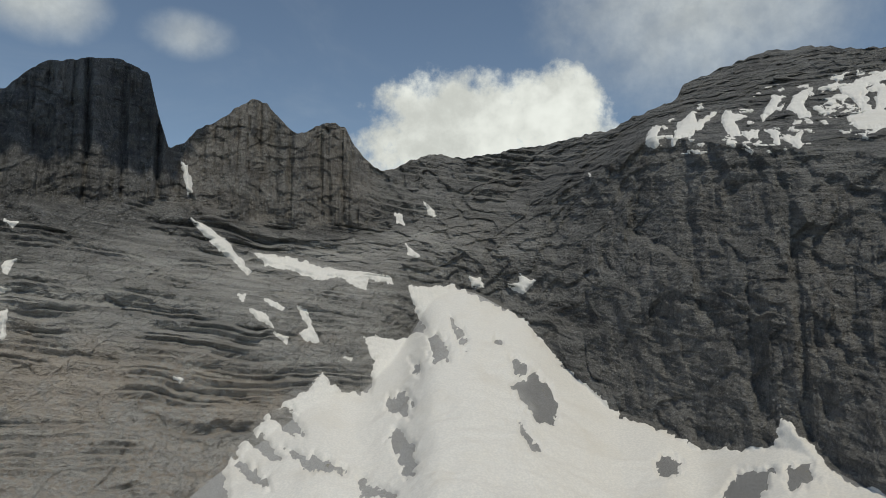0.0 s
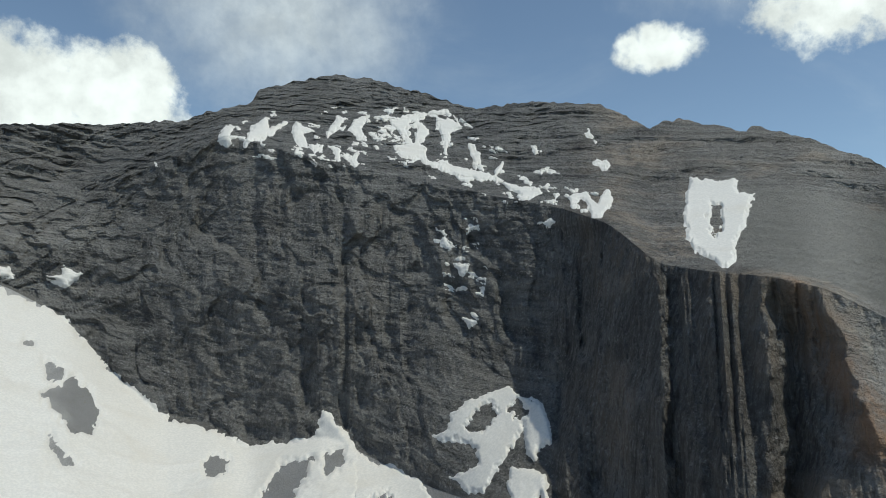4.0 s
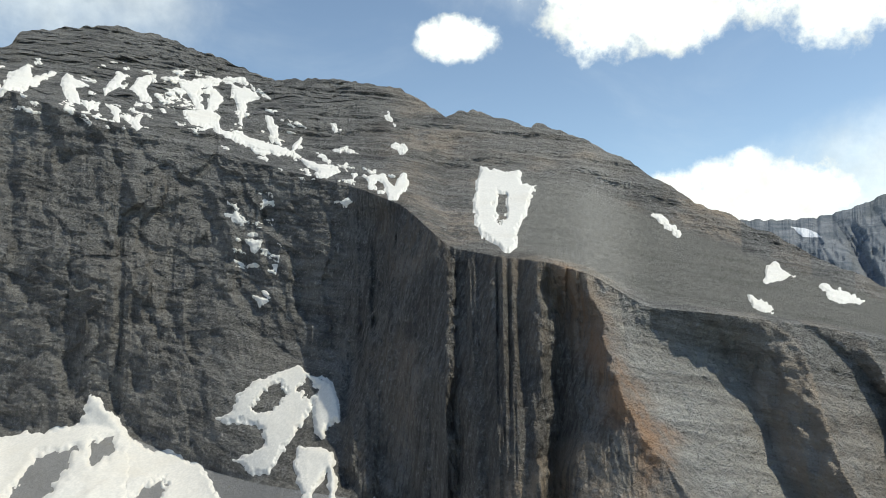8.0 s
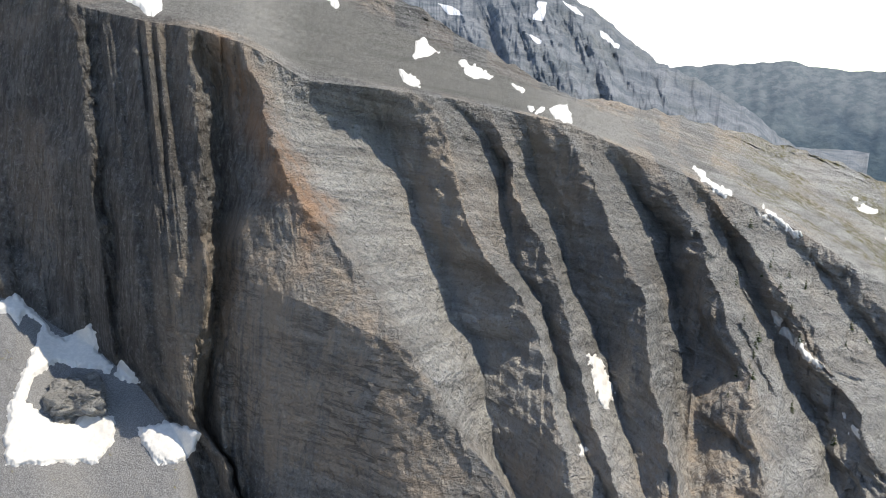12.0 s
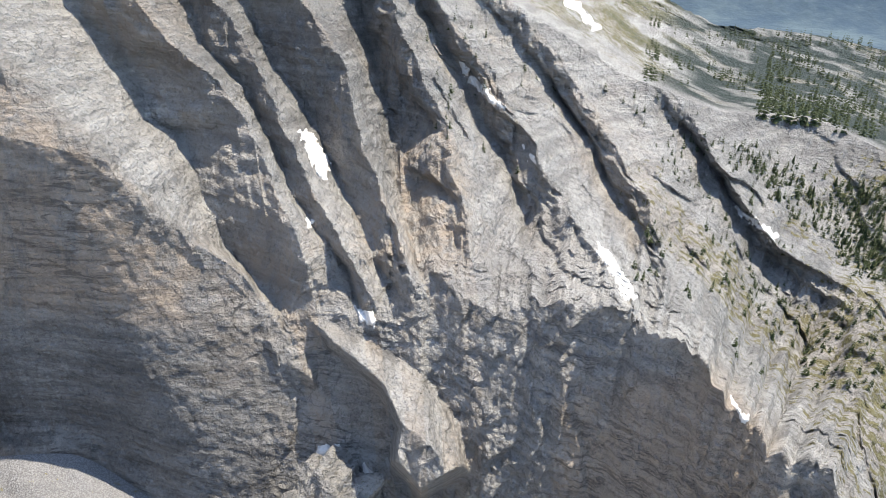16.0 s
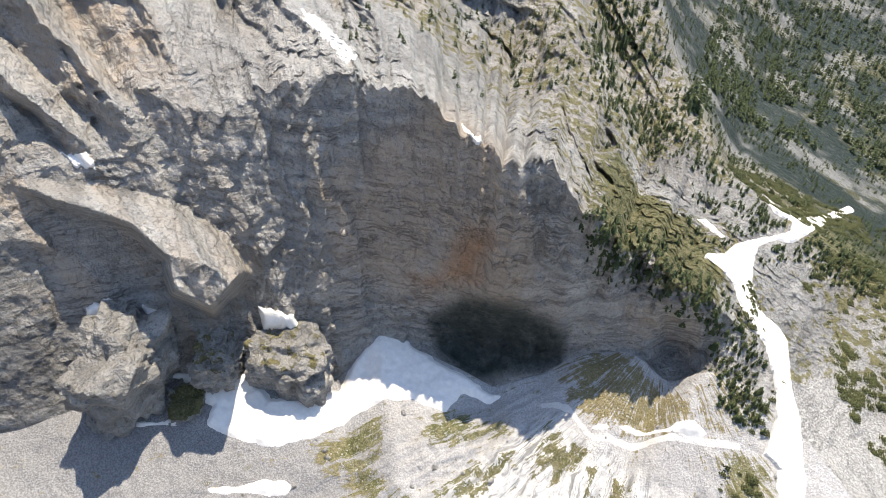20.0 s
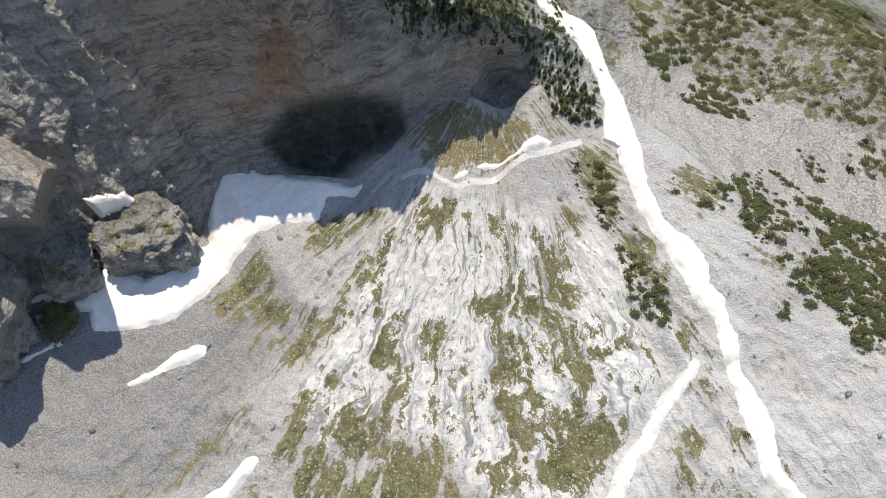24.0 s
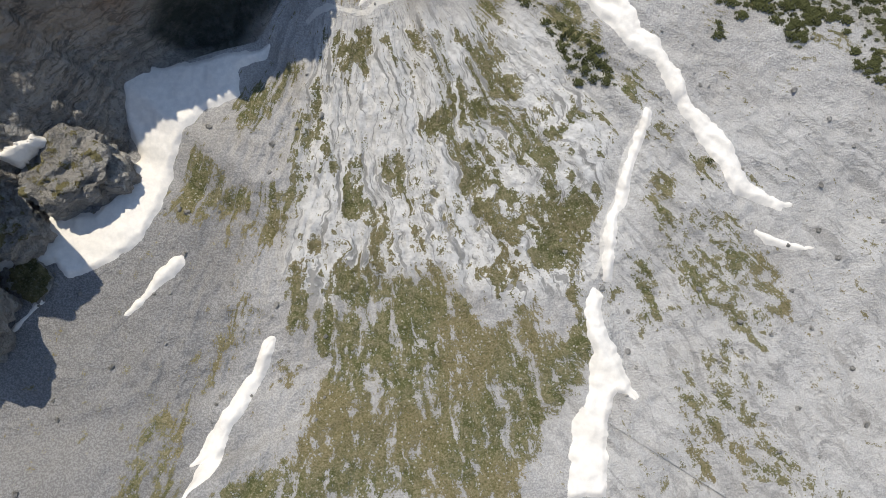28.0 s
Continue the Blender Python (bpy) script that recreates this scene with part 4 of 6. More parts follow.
TURF += [[(50.6, -11.3), (42.5, -6.7), (32.7, -3.8), (23.6, -15.2), (17.5, -18.7), (12, -26.3), (6.4, -22.6), (3.7, -14.5), (-4.1, -11), (-6.3, -1.5), (-11.9, -5.9), (-19.4, -11.9), (-25.3, -6), (-31.1, -0.6), (-42.1, -6.7), (-45.4, 0.8), (-40.5, 19.7), (-28, 31.3), (-22.6, 56.5), (80.2, 61.2), (62.5, 44), (51.9, 30.6), (48.8, 11.7), (52.7, 2.3)],
    [(-31.3, -140.9), (-51.4, -148.8), (-60.3, -138.3), (-45.4, -128.7)],
    [(-59.8, -71), (-65.6, -79.6), (-73.3, -72.2), (-71.5, -67.5)],
    [(-60.5, -53.2), (-66.2, -57.4), (-73, -40.9), (-67, -34.9)],
    [(4.6, -140), (-6.9, -147.2), (-23.5, -125.1), (-17.3, -112.7), (1.6, -130.6)]]
TURF += [[(-21.2, -114.2), (-32.1, -113.7), (-46.3, -100.5), (-42.8, -90.1), (-28.1, -97.9)],
    [(-74.5, -66.6), (-82.8, -63.9), (-86.9, -57.8), (-80.5, -57.2)],
    [(4.2, -85.2), (-8.5, -85.6), (-27.1, -66.5), (-24.6, -55.1), (-8.2, -67.6)],
    [(21.7, -97.4), (14.3, -95.4), (7.7, -86.1), (14, -88.4)]]
SPARSE = []
SPARSE += [[(89.5, -29.5), (69, -22.3), (76.1, -10.3), (85.3, -2.2), (91.8, 13.4), (105.7, 32.9), (115.2, 55.5), (118.3, 62.9), (89.7, 61.6), (97, 43.7), (80.2, 12.9), (65.7, -2.9)],
    [(71.9, -129.9), (11.7, -162.2), (-4.2, -148.8), (22.5, -124.9), (59.9, -112.8)],
    [(48.9, -199.4), (22.8, -196.9), (2.1, -177.5), (-3.4, -151.2), (16, -146.4), (32.1, -165.7)],
    [(-59, -32.7), (-82.1, -53.2), (-97.3, -43.8), (-113.7, -9.8), (-105.9, 1.8), (-81.8, -8.6)],
    [(-72.3, 6.9), (-94.8, -1.5), (-112.6, 32.7), (-117.6, 48.9), (-75.9, 50.8)]]
WOODED = []
WOODED += [[(129.46, -21.76), (135.38, -25.46), (136.54, -28.37), (145, -28.89), (144.01, -23.35), (140.15, -22.31), (134.21, -22.2)],
    [(147.56, -24.73), (147.8, -32.45), (147.72, -34.73), (153.03, -41.45), (156.67, -42), (161.28, -44.76), (164.92, -45.84), (169.71, -45.06), (175.94, -43.7), (168.55, -31.99), (158.85, -21.87), (154.08, -22.02), (147.07, -21.18)],
    [(150.21, -46.12), (152.38, -44.49), (160.5, -46.07), (169.29, -48.24), (163.81, -51.7), (155.22, -50.09)],
    [(163.56, -35.25), (172.17, -31.98), (176.85, -30.11), (186.56, -41.08), (179.78, -41.22), (178.43, -43.9), (174.74, -43.7), (174.64, -39.43), (171.21, -40.64), (168.59, -40.92)],
    [(161, -41.9), (162.38, -40.11), (166.22, -39.87), (170.01, -41.33), (167.87, -43.31), (165.5, -43.4)]]
WOODED += [[(149.14, -47.21), (154.3, -44.89), (166.57, -46.91), (168.2, -47.33), (175.8, -51.3), (179.8, -53.58), (181.24, -56.64), (175.42, -58.26), (169.64, -51.79), (164.87, -51.4), (153, -49.91)]]


def inside(poly, x, y):
    """Signed distance into an outline: above zero inside it."""
    best = np.full(x.shape, 1e9)
    odd = np.zeros(x.shape, bool)
    for (x0, y0), (x1, y1) in zip(poly, poly[1:] + poly[:1]):
        dx, dy = x1 - x0, y1 - y0
        t = np.clip(((x - x0) * dx + (y - y0) * dy) / (dx * dx + dy * dy + 1e-9), 0, 1)
        best = np.minimum(best, (x - x0 - t * dx) ** 2 + (y - y0 - t * dy) ** 2)
        cross = (y0 > y) != (y1 > y)
        odd ^= cross & (x < dx * (y - y0) / (dy if dy else 1e-9) + x0)
    return np.where(odd, 1, -1) * np.sqrt(best)


def cover(polys, x, y, soft):
    """How much a place belongs to any of some outlines, 0 to 1, with a border that wide."""
    out = np.zeros(x.shape)
    for p in polys:
        q = np.array(p)
        near = (x > q[:, 0].min() - soft) & (x < q[:, 0].max() + soft) & (y > q[:, 1].min() - soft) & (y < q[:, 1].max() + soft)
        if near.any():
            out[near] = np.maximum(out[near], smooth(inside(p, x[near], y[near]), -soft / 2, soft / 2))
    return out


def mesh_from(name, co, quads):
    me = bpy.data.meshes.new(name)
    me.vertices.add(len(co))
    me.vertices.foreach_set("co", co.astype(np.float32).ravel())
    k = quads.shape[1]
    me.loops.add(quads.size)
    me.loops.foreach_set("vertex_index", quads.ravel().astype(np.int32))
    me.polygons.add(len(quads))
    me.polygons.foreach_set("loop_start", np.arange(0, quads.size, k, dtype=np.int32))
    me.polygons.foreach_set("use_smooth", np.ones(len(quads), dtype=bool))
    me.update(calc_edges=True)
    return me


def grid_quads(nr, nc):
    i = np.arange(nr - 1)[:, None] * nc + np.arange(nc - 1)[None, :]
    return np.stack([i, i + 1, i + nc + 1, i + nc], -1).reshape(-1, 4)


def grid_mesh(name, x, y, z):
    """A sheet of quads from 2D arrays of points."""
    return mesh_from(name, np.stack([x, y, z], -1).reshape(-1, 3), grid_quads(*x.shape))


def layer(me, name, values):
    me.attributes.new(name, "FLOAT", "POINT").data.foreach_set("value", np.asarray(values, np.float32).ravel())


# ---- materials ----
def surface(name):
    m = bpy.data.materials.new(name)
    m.use_nodes = True
    N = Nodes(m.node_tree)
    pos = N.add("ShaderNodeNewGeometry").outputs["Position"]
    return m, N, pos


def finish(N, color, rough, height, strength, distance):
    bump = N.add("ShaderNodeBump", Strength=strength, Distance=distance, Height=height)
    b = N.add("ShaderNodeBsdfPrincipled", Base_Color=color, Roughness=rough, Normal=bump.outputs[0])
    b.inputs["Specular IOR Level"].default_value = 0.2
    N.add("ShaderNodeOutputMaterial", Surface=b.outputs[0])


def attr(N, name):
    return N.add("ShaderNodeAttribute", {"attribute_name": name}).outputs["Fac"]


def rock_material():
    """Limestone in beds with stains, with turf and scree where the land lies easier."""
    m, N, pos = surface("limestone")
    across = N.vmath("DOT_PRODUCT", pos, (0.16, -0.1, 1.0)).outputs["Value"]
    xyz = N.add("ShaderNodeSeparateXYZ", Vector=pos)

    def bedded(flat, thick):
        return N.add("ShaderNodeCombineXYZ", X=N.math("MULTIPLY", xyz.outputs[0], flat), Y=N.math("MULTIPLY", xyz.outputs[1], flat), Z=N.math("MULTIPLY", across, thick)).outputs[0]
    beds = N.noise(bedded(0.012, 0.16), 1.0, 7.0, 0.66, 0.5)
    streak = N.noise(N.scaled(pos, 0.11, 0.11, 0.011), 1.0, 9.0, 0.68, 0.6)
    thread = N.noise(N.scaled(pos, 0.36, 0.36, 0.02), 1.0, 6.0, 0.66, 0.4)
    grain = N.noise(pos, 0.22, 7.0, 0.68)
    fine = N.noise(pos, 1.3, 4.0, 0.65)
    broad = N.noise(pos, 0.011, 6.0, 0.62)
    crack = N.add("ShaderNodeTexVoronoi", {"feature": "DISTANCE_TO_EDGE"}, Scale=1.0)
    bent = N.add("ShaderNodeVectorMath", {"operation": "ADD"})
    N.set(bent, "0", N.scaled(pos, 0.05, 0.05, 0.13, (0.25, 0.3, 0.1)))
    push = N.add("ShaderNodeTexNoise", Vector=pos, Scale=0.08, Detail=8.0, Roughness=0.75)
    N.set(bent, "1", push.outputs["Color"])
    N.set(crack, "Vector", bent.outputs[0])
    seam = N.ramp(crack.outputs["Distance"], 0.0, 0.05, 1.0, 0.0)
    wavy = N.add("ShaderNodeVectorMath", {"operation": "ADD"})
    N.set(wavy, "0", pos)
    bend = N.vmath("SCALE", N.add("ShaderNodeTexNoise", Vector=pos, Scale=0.12, Detail=4.0, Roughness=0.6).outputs["Color"])
    N.set(bend, "Scale", 7.0)
    N.set(wavy, "1", bend.outputs[0])

    def chipped(sx, sz, turn):
        """Angular faces of broken stone."""
        return N.add("ShaderNodeTexVoronoi", {"feature": "F1", "distance": "CHEBYCHEV"}, Vector=N.scaled(wavy.outputs[0], sx, sx, sz, turn), Scale=1.0).outputs["Distance"]
    chips = N.math("ADD", chipped(0.13, 0.2, (0.3, 0.2, 0.5)), N.math("MULTIPLY", chipped(0.4, 0.55, (0.2, 0.5, 0.9)), 0.45))
    pale, tawny, orange, dark_green, grass, scree, upright, seam_shade = [attr(N, n) for n in ("pale", "tawny", "orange", "dark_green", "grass", "scree", "upright", "seam_shade")]
    sombre = N.math("SUBTRACT", 1.0, pale)
    level = N.math("ADD", N.math("MULTIPLY", N.ramp(beds, 0.38, 0.62), N.math("SUBTRACT", 1.0, N.math("MULTIPLY", upright, 0.8))), N.math("MULTIPLY", upright, 0.3))
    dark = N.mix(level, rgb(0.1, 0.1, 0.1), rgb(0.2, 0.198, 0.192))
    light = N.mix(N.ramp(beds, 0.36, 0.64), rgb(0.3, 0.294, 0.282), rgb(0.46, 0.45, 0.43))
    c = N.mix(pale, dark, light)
    c = N.mix(N.math("MULTIPLY", N.ramp(grain, 0.54, 0.7), N.math("ADD", 0.08, N.math("MULTIPLY", sombre, 0.42))), c, rgb(0.46, 0.455, 0.45))
    c = N.mix(N.math("MULTIPLY", N.ramp(grain, 0.46, 0.33), N.math("ADD", 0.22, N.math("MULTIPLY", sombre, 0.2))), c, rgb(0.08, 0.08, 0.08))
    c = N.mix(N.math("MULTIPLY", N.ramp(fine, 0.45, 0.34), 0.32), c, rgb(0.07, 0.07, 0.07))
    c = N.mix(N.math("MULTIPLY", N.ramp(fine, 0.55, 0.68), 0.22), c, rgb(0.58, 0.57, 0.56))
    c = N.mix(N.math("MULTIPLY", N.ramp(broad, 0.5, 0.75), 0.12), c, rgb(0.26, 0.21, 0.16))
    grit = N.noise(pos, 0.5, 5.0, 0.72)
    c = N.mix(N.math("MULTIPLY", N.ramp(grit, 0.55, 0.66), N.math("ADD", 0.1, N.math("MULTIPLY", sombre, 0.35))), c, rgb(0.5, 0.495, 0.49))
    c = N.mix(N.math("MULTIPLY", N.ramp(grit, 0.45, 0.36), 0.4), c, rgb(0.06, 0.06, 0.062))
    patch = N.noise(pos, 0.02, 6.0, 0.64, 0.8)
    c = N.mix(N.math("MULTIPLY", N.ramp(patch, 0.52, 0.64), N.math("MULTIPLY", sombre, 0.45)), c, rgb(0.27, 0.268, 0.265))
    c = N.mix(N.math("MULTIPLY", N.ramp(patch, 0.46, 0.36), N.math("MULTIPLY", sombre, 0.5)), c, rgb(0.055, 0.055, 0.06))
    # upright water stains and threads
    c = N.mix(N.math("MULTIPLY", N.ramp(streak, 0.5, 0.62), N.math("ADD", 0.06, N.math("MULTIPLY", upright, 0.62))), c, rgb(0.075, 0.073, 0.075))
    c = N.mix(N.math("MULTIPLY", N.ramp(thread, 0.49, 0.4), N.math("MULTIPLY", upright, 0.62)), c, rgb(0.055, 0.053, 0.055))
    c = N.mix(N.math("MULTIPLY", N.ramp(thread, 0.54, 0.66), N.math("MULTIPLY", upright, 0.3)), c, rgb(0.34, 0.33, 0.31))
    mott = N.ramp(N.math("ADD", N.math("MULTIPLY", streak, 0.7), N.math("MULTIPLY", broad, 0.5)), 0.46, 0.68)
    c = N.mix(N.math("MULTIPLY", tawny, N.math("MULTIPLY", N.ramp(mott, 0.0, 1.0, 0.2, 1.0), 0.75)), c, rgb(0.5, 0.4, 0.31))
    c = N.mix(N.math("MULTIPLY", orange, N.math("MULTIPLY", N.ramp(mott, 0.0, 1.0, 0.35, 1.0), 0.85)), c, rgb(0.46, 0.27, 0.16))
    # black seams along the beds with overhang shade painted in, and cracks across them
    slit = N.noise(bedded(0.08, 0.5), 1.0, 8.0, 0.7, 0.9)
    clump = N.ramp(N.noise(pos, 0.034, 6.0, 0.66), 0.45, 0.58)
    c = N.mix(N.math("MULTIPLY", N.math("MULTIPLY", N.ramp(slit, 0.49, 0.43), N.ramp(clump, 0.0, 1.0, 0.15, 1.0)), N.math("ADD", 0.05, N.math("MULTIPLY", seam_shade, 0.4))), c, rgb(0.045, 0.043, 0.04))
    c = N.mix(N.math("MULTIPLY", N.math("MULTIPLY", seam, N.ramp(broad, 0.42, 0.58)), N.math("ADD", 0.05, N.math("MULTIPLY", seam_shade, 0.3))), c, rgb(0.06, 0.058, 0.055))
    stones = N.mix(N.ramp(fine, 0.4, 0.6), rgb(0.125, 0.122, 0.112), rgb(0.25, 0.245, 0.228))
    stones = N.mix(N.math("MULTIPLY", N.ramp(beds, 0.5, 0.4), 0.3), stones, rgb(0.1, 0.1, 0.09))
    stones = N.mix(pale, stones, N.mix(N.ramp(fine, 0.4, 0.6), rgb(0.3, 0.29, 0.275), rgb(0.5, 0.485, 0.46)))
    c = N.mix(N.ramp(N.math("ADD", scree, N.math("MULTIPLY", N.math("SUBTRACT", grain, 0.5), 1.4)), 0.4, 0.6), c, stones)
    turf = N.mix(N.ramp(grain, 0.35, 0.65), rgb(0.055, 0.065, 0.022), rgb(0.19, 0.17, 0.085))
    turf = N.mix(N.math("MULTIPLY", N.ramp(fine, 0.5, 0.68), 0.5), turf, rgb(0.32, 0.3, 0.23))
    c = N.mix(N.ramp(N.math("ADD", grass, N.math("MULTIPLY", N.math("SUBTRACT", grain, 0.5), 2.2)), 0.42, 0.58), c, turf)
    # dark green: shade is painted into the hollow, bluish haze into the woods
    c = N.mix(N.math("MULTIPLY", dark_green, N.ramp(grain, 0.3, 0.55, 0.8, 1.0)), c, rgb(0.026, 0.04, 0.036))
    h = N.math("ADD", N.math("MULTIPLY", beds, N.ramp(N.math("ADD", upright, N.math("MULTIPLY", seam_shade, 0.7)), 0.0, 1.0, 1.0, 0.2)), N.math("ADD", N.math("MULTIPLY", grain, 0.6), N.math("MULTIPLY", fine, 0.45)))
    h = N.math("ADD", h, N.math("MULTIPLY", chips, N.ramp(scree, 0.3, 0.7, 1.0, 0.15)))
    h = N.math("ADD", h, N.math("MULTIPLY", thread, N.math("MULTIPLY", upright, 1.4)))
    h = N.math("SUBTRACT", h, N.math("MULTIPLY", N.ramp(slit, 0.49, 0.43), 0.15))
    finish(N, c, 0.92, h, 1.0, 3.4)
    return m


def floor_material():
    """Pale worn slabs, grey scree and yellow-green turf of the cirque floor."""
    m, N, pos = surface("slabs_scree_turf")
    grain = N.noise(pos, 0.3, 6.0, 0.66)
    fine = N.noise(pos, 1.6, 3.0, 0.65)
    broad = N.noise(pos, 0.03, 5.0, 0.6)
    stones = N.add("ShaderNodeTexVoronoi", {"feature": "F1"}, Vector=pos, Scale=0.55).outputs["Distance"]
    grass, slab, track, dry = [attr(N, n) for n in ("grass", "slab", "track", "dry")]
    screec = N.mix(N.ramp(fine, 0.4, 0.62), rgb(0.34, 0.338, 0.34), rgb(0.49, 0.486, 0.486))
    screec = N.mix(N.math("MULTIPLY", N.ramp(broad, 0.4, 0.7), 0.35), screec, rgb(0.26, 0.24, 0.215))
    screec = N.mix(N.math("MULTIPLY", attr(N, "shale"), 0.68), screec, N.mix(N.ramp(fine, 0.4, 0.62), rgb(0.13, 0.132, 0.138), rgb(0.24, 0.242, 0.25)))
    slabc = N.mix(N.ramp(grain, 0.3, 0.55), rgb(0.44, 0.44, 0.44), rgb(0.66, 0.658, 0.655))
    grooves = N.add("ShaderNodeCombineXYZ", X=N.math("MULTIPLY", attr(N, "fan"), 0.7), Y=N.math("MULTIPLY", attr(N, "run"), 0.05)).outputs[0]
    line = N.noise(grooves, 1.0, 6.0, 0.68, 0.6)
    slabc = N.mix(N.math("MULTIPLY", N.ramp(line, 0.47, 0.4), 0.8), slabc, rgb(0.2, 0.2, 0.195))
    slabc = N.mix(N.math("MULTIPLY", N.ramp(line, 0.54, 0.66), 0.5), slabc, rgb(0.66, 0.655, 0.65))
    c = N.mix(slab, screec, slabc)
    turf = N.mix(N.ramp(grain, 0.4, 0.6), rgb(0.085, 0.095, 0.036), rgb(0.185, 0.17, 0.098))
    turf = N.mix(N.math("MULTIPLY", dry, 0.6), turf, rgb(0.22, 0.18, 0.1))
    turf = N.mix(N.math("MULTIPLY", N.ramp(fine, 0.48, 0.38), 0.6), turf, rgb(0.06, 0.065, 0.02))
    turf = N.mix(N.math("MULTIPLY", N.ramp(stones, 0.22, 0.14), 0.8), turf, rgb(0.42, 0.41, 0.39))
    turf = N.mix(N.math("MULTIPLY", N.ramp(fine, 0.54, 0.64), 0.5), turf, rgb(0.36, 0.33, 0.24))
    g = N.math("ADD", grass, N.math("ADD", N.math("MULTIPLY", N.math("SUBTRACT", line, 0.5), 2.3), N.math("ADD", N.math("MULTIPLY", N.math("SUBTRACT", grain, 0.5), 1.5), N.math("MULTIPLY", N.math("SUBTRACT", fine, 0.5), 1.1))))
    c = N.mix(N.ramp(g, 0.44, 0.55), c, turf)
    c = N.mix(N.ramp(N.math("ADD", track, N.math("MULTIPLY", N.math("SUBTRACT", grain, 0.5), 0.9)), 0.4, 0.7), c, rgb(0.62, 0.61, 0.59))
    h = N.math("ADD", N.math("ADD", grain, N.math("MULTIPLY", fine, 0.5)), N.math("MULTIPLY", line, N.math("MULTIPLY", slab, 1.2)))
    finish(N, c, 0.95, h, 1.0, 1.5)
    return m


def snow_material():
    m, N, pos = surface("old_snow")
    cups = N.noise(pos, 0.5, 6.0, 0.6)
    broad = N.noise(pos, 0.02, 5.0, 0.6)
    c = N.mix(N.ramp(cups, 0.35, 0.7), rgb(0.69, 0.675, 0.65), rgb(0.79, 0.765, 0.73))
    c = N.mix(N.math("MULTIPLY", N.ramp(broad, 0.48, 0.75), 0.5), c, rgb(0.66, 0.62, 0.56))
    finish(N, c, 0.7, cups, 0.35, 0.5)
    return m


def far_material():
    m, N, pos = surface("hazy_woods")
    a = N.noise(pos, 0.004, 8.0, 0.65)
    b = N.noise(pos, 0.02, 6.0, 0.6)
    # haze is mixed into the colour: blue tones, paler higher up
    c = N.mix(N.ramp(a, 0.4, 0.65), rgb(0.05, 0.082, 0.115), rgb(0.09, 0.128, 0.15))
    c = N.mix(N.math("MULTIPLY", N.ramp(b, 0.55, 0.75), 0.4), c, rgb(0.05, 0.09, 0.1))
    haze_rise = N.ramp(N.math("ADD", N.add("ShaderNodeSeparateXYZ", Vector=pos).outputs[2], N.math("MULTIPLY", N.math("SUBTRACT", a, 0.5), 500.0)), -150.0, 300.0)
    c = N.mix(N.math("MULTIPLY", haze_rise, 0.8), c, N.mix(N.ramp(b, 0.4, 0.6), rgb(0.17, 0.2, 0.22), rgb(0.25, 0.27, 0.285)))
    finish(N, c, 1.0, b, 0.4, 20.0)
    return m


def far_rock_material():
    m, N, pos = surface("hazy_rock")
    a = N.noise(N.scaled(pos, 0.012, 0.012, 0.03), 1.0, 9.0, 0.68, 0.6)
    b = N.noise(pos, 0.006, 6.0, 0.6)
    # the blue-grey tint stands for haze in front of the rock
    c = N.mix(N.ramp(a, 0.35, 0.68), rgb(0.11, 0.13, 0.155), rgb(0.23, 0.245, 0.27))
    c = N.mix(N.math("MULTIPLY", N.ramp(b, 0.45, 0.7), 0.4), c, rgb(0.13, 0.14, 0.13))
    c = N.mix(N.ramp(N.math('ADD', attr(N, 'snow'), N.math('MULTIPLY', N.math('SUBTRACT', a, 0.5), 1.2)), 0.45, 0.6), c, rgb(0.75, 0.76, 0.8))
    finish(N, c, 1.0, a, 0.6, 12.0)
    return m


ROCK, FLOOR, SNOW, FAR, FAR_ROCK = rock_material(), floor_material(), snow_material(), far_material(), far_rock_material()

# ---- terrain sheets ----
STEP = 0.15
A_ALL = np.concatenate([np.arange(-60, -40, 1.0), np.arange(-40, 182, STEP), np.arange(182, 236.1, 0.3), np.arange(237, 300.1, 1.0)])
A_FLOOR = np.arange(-60, 300.01, 0.3)


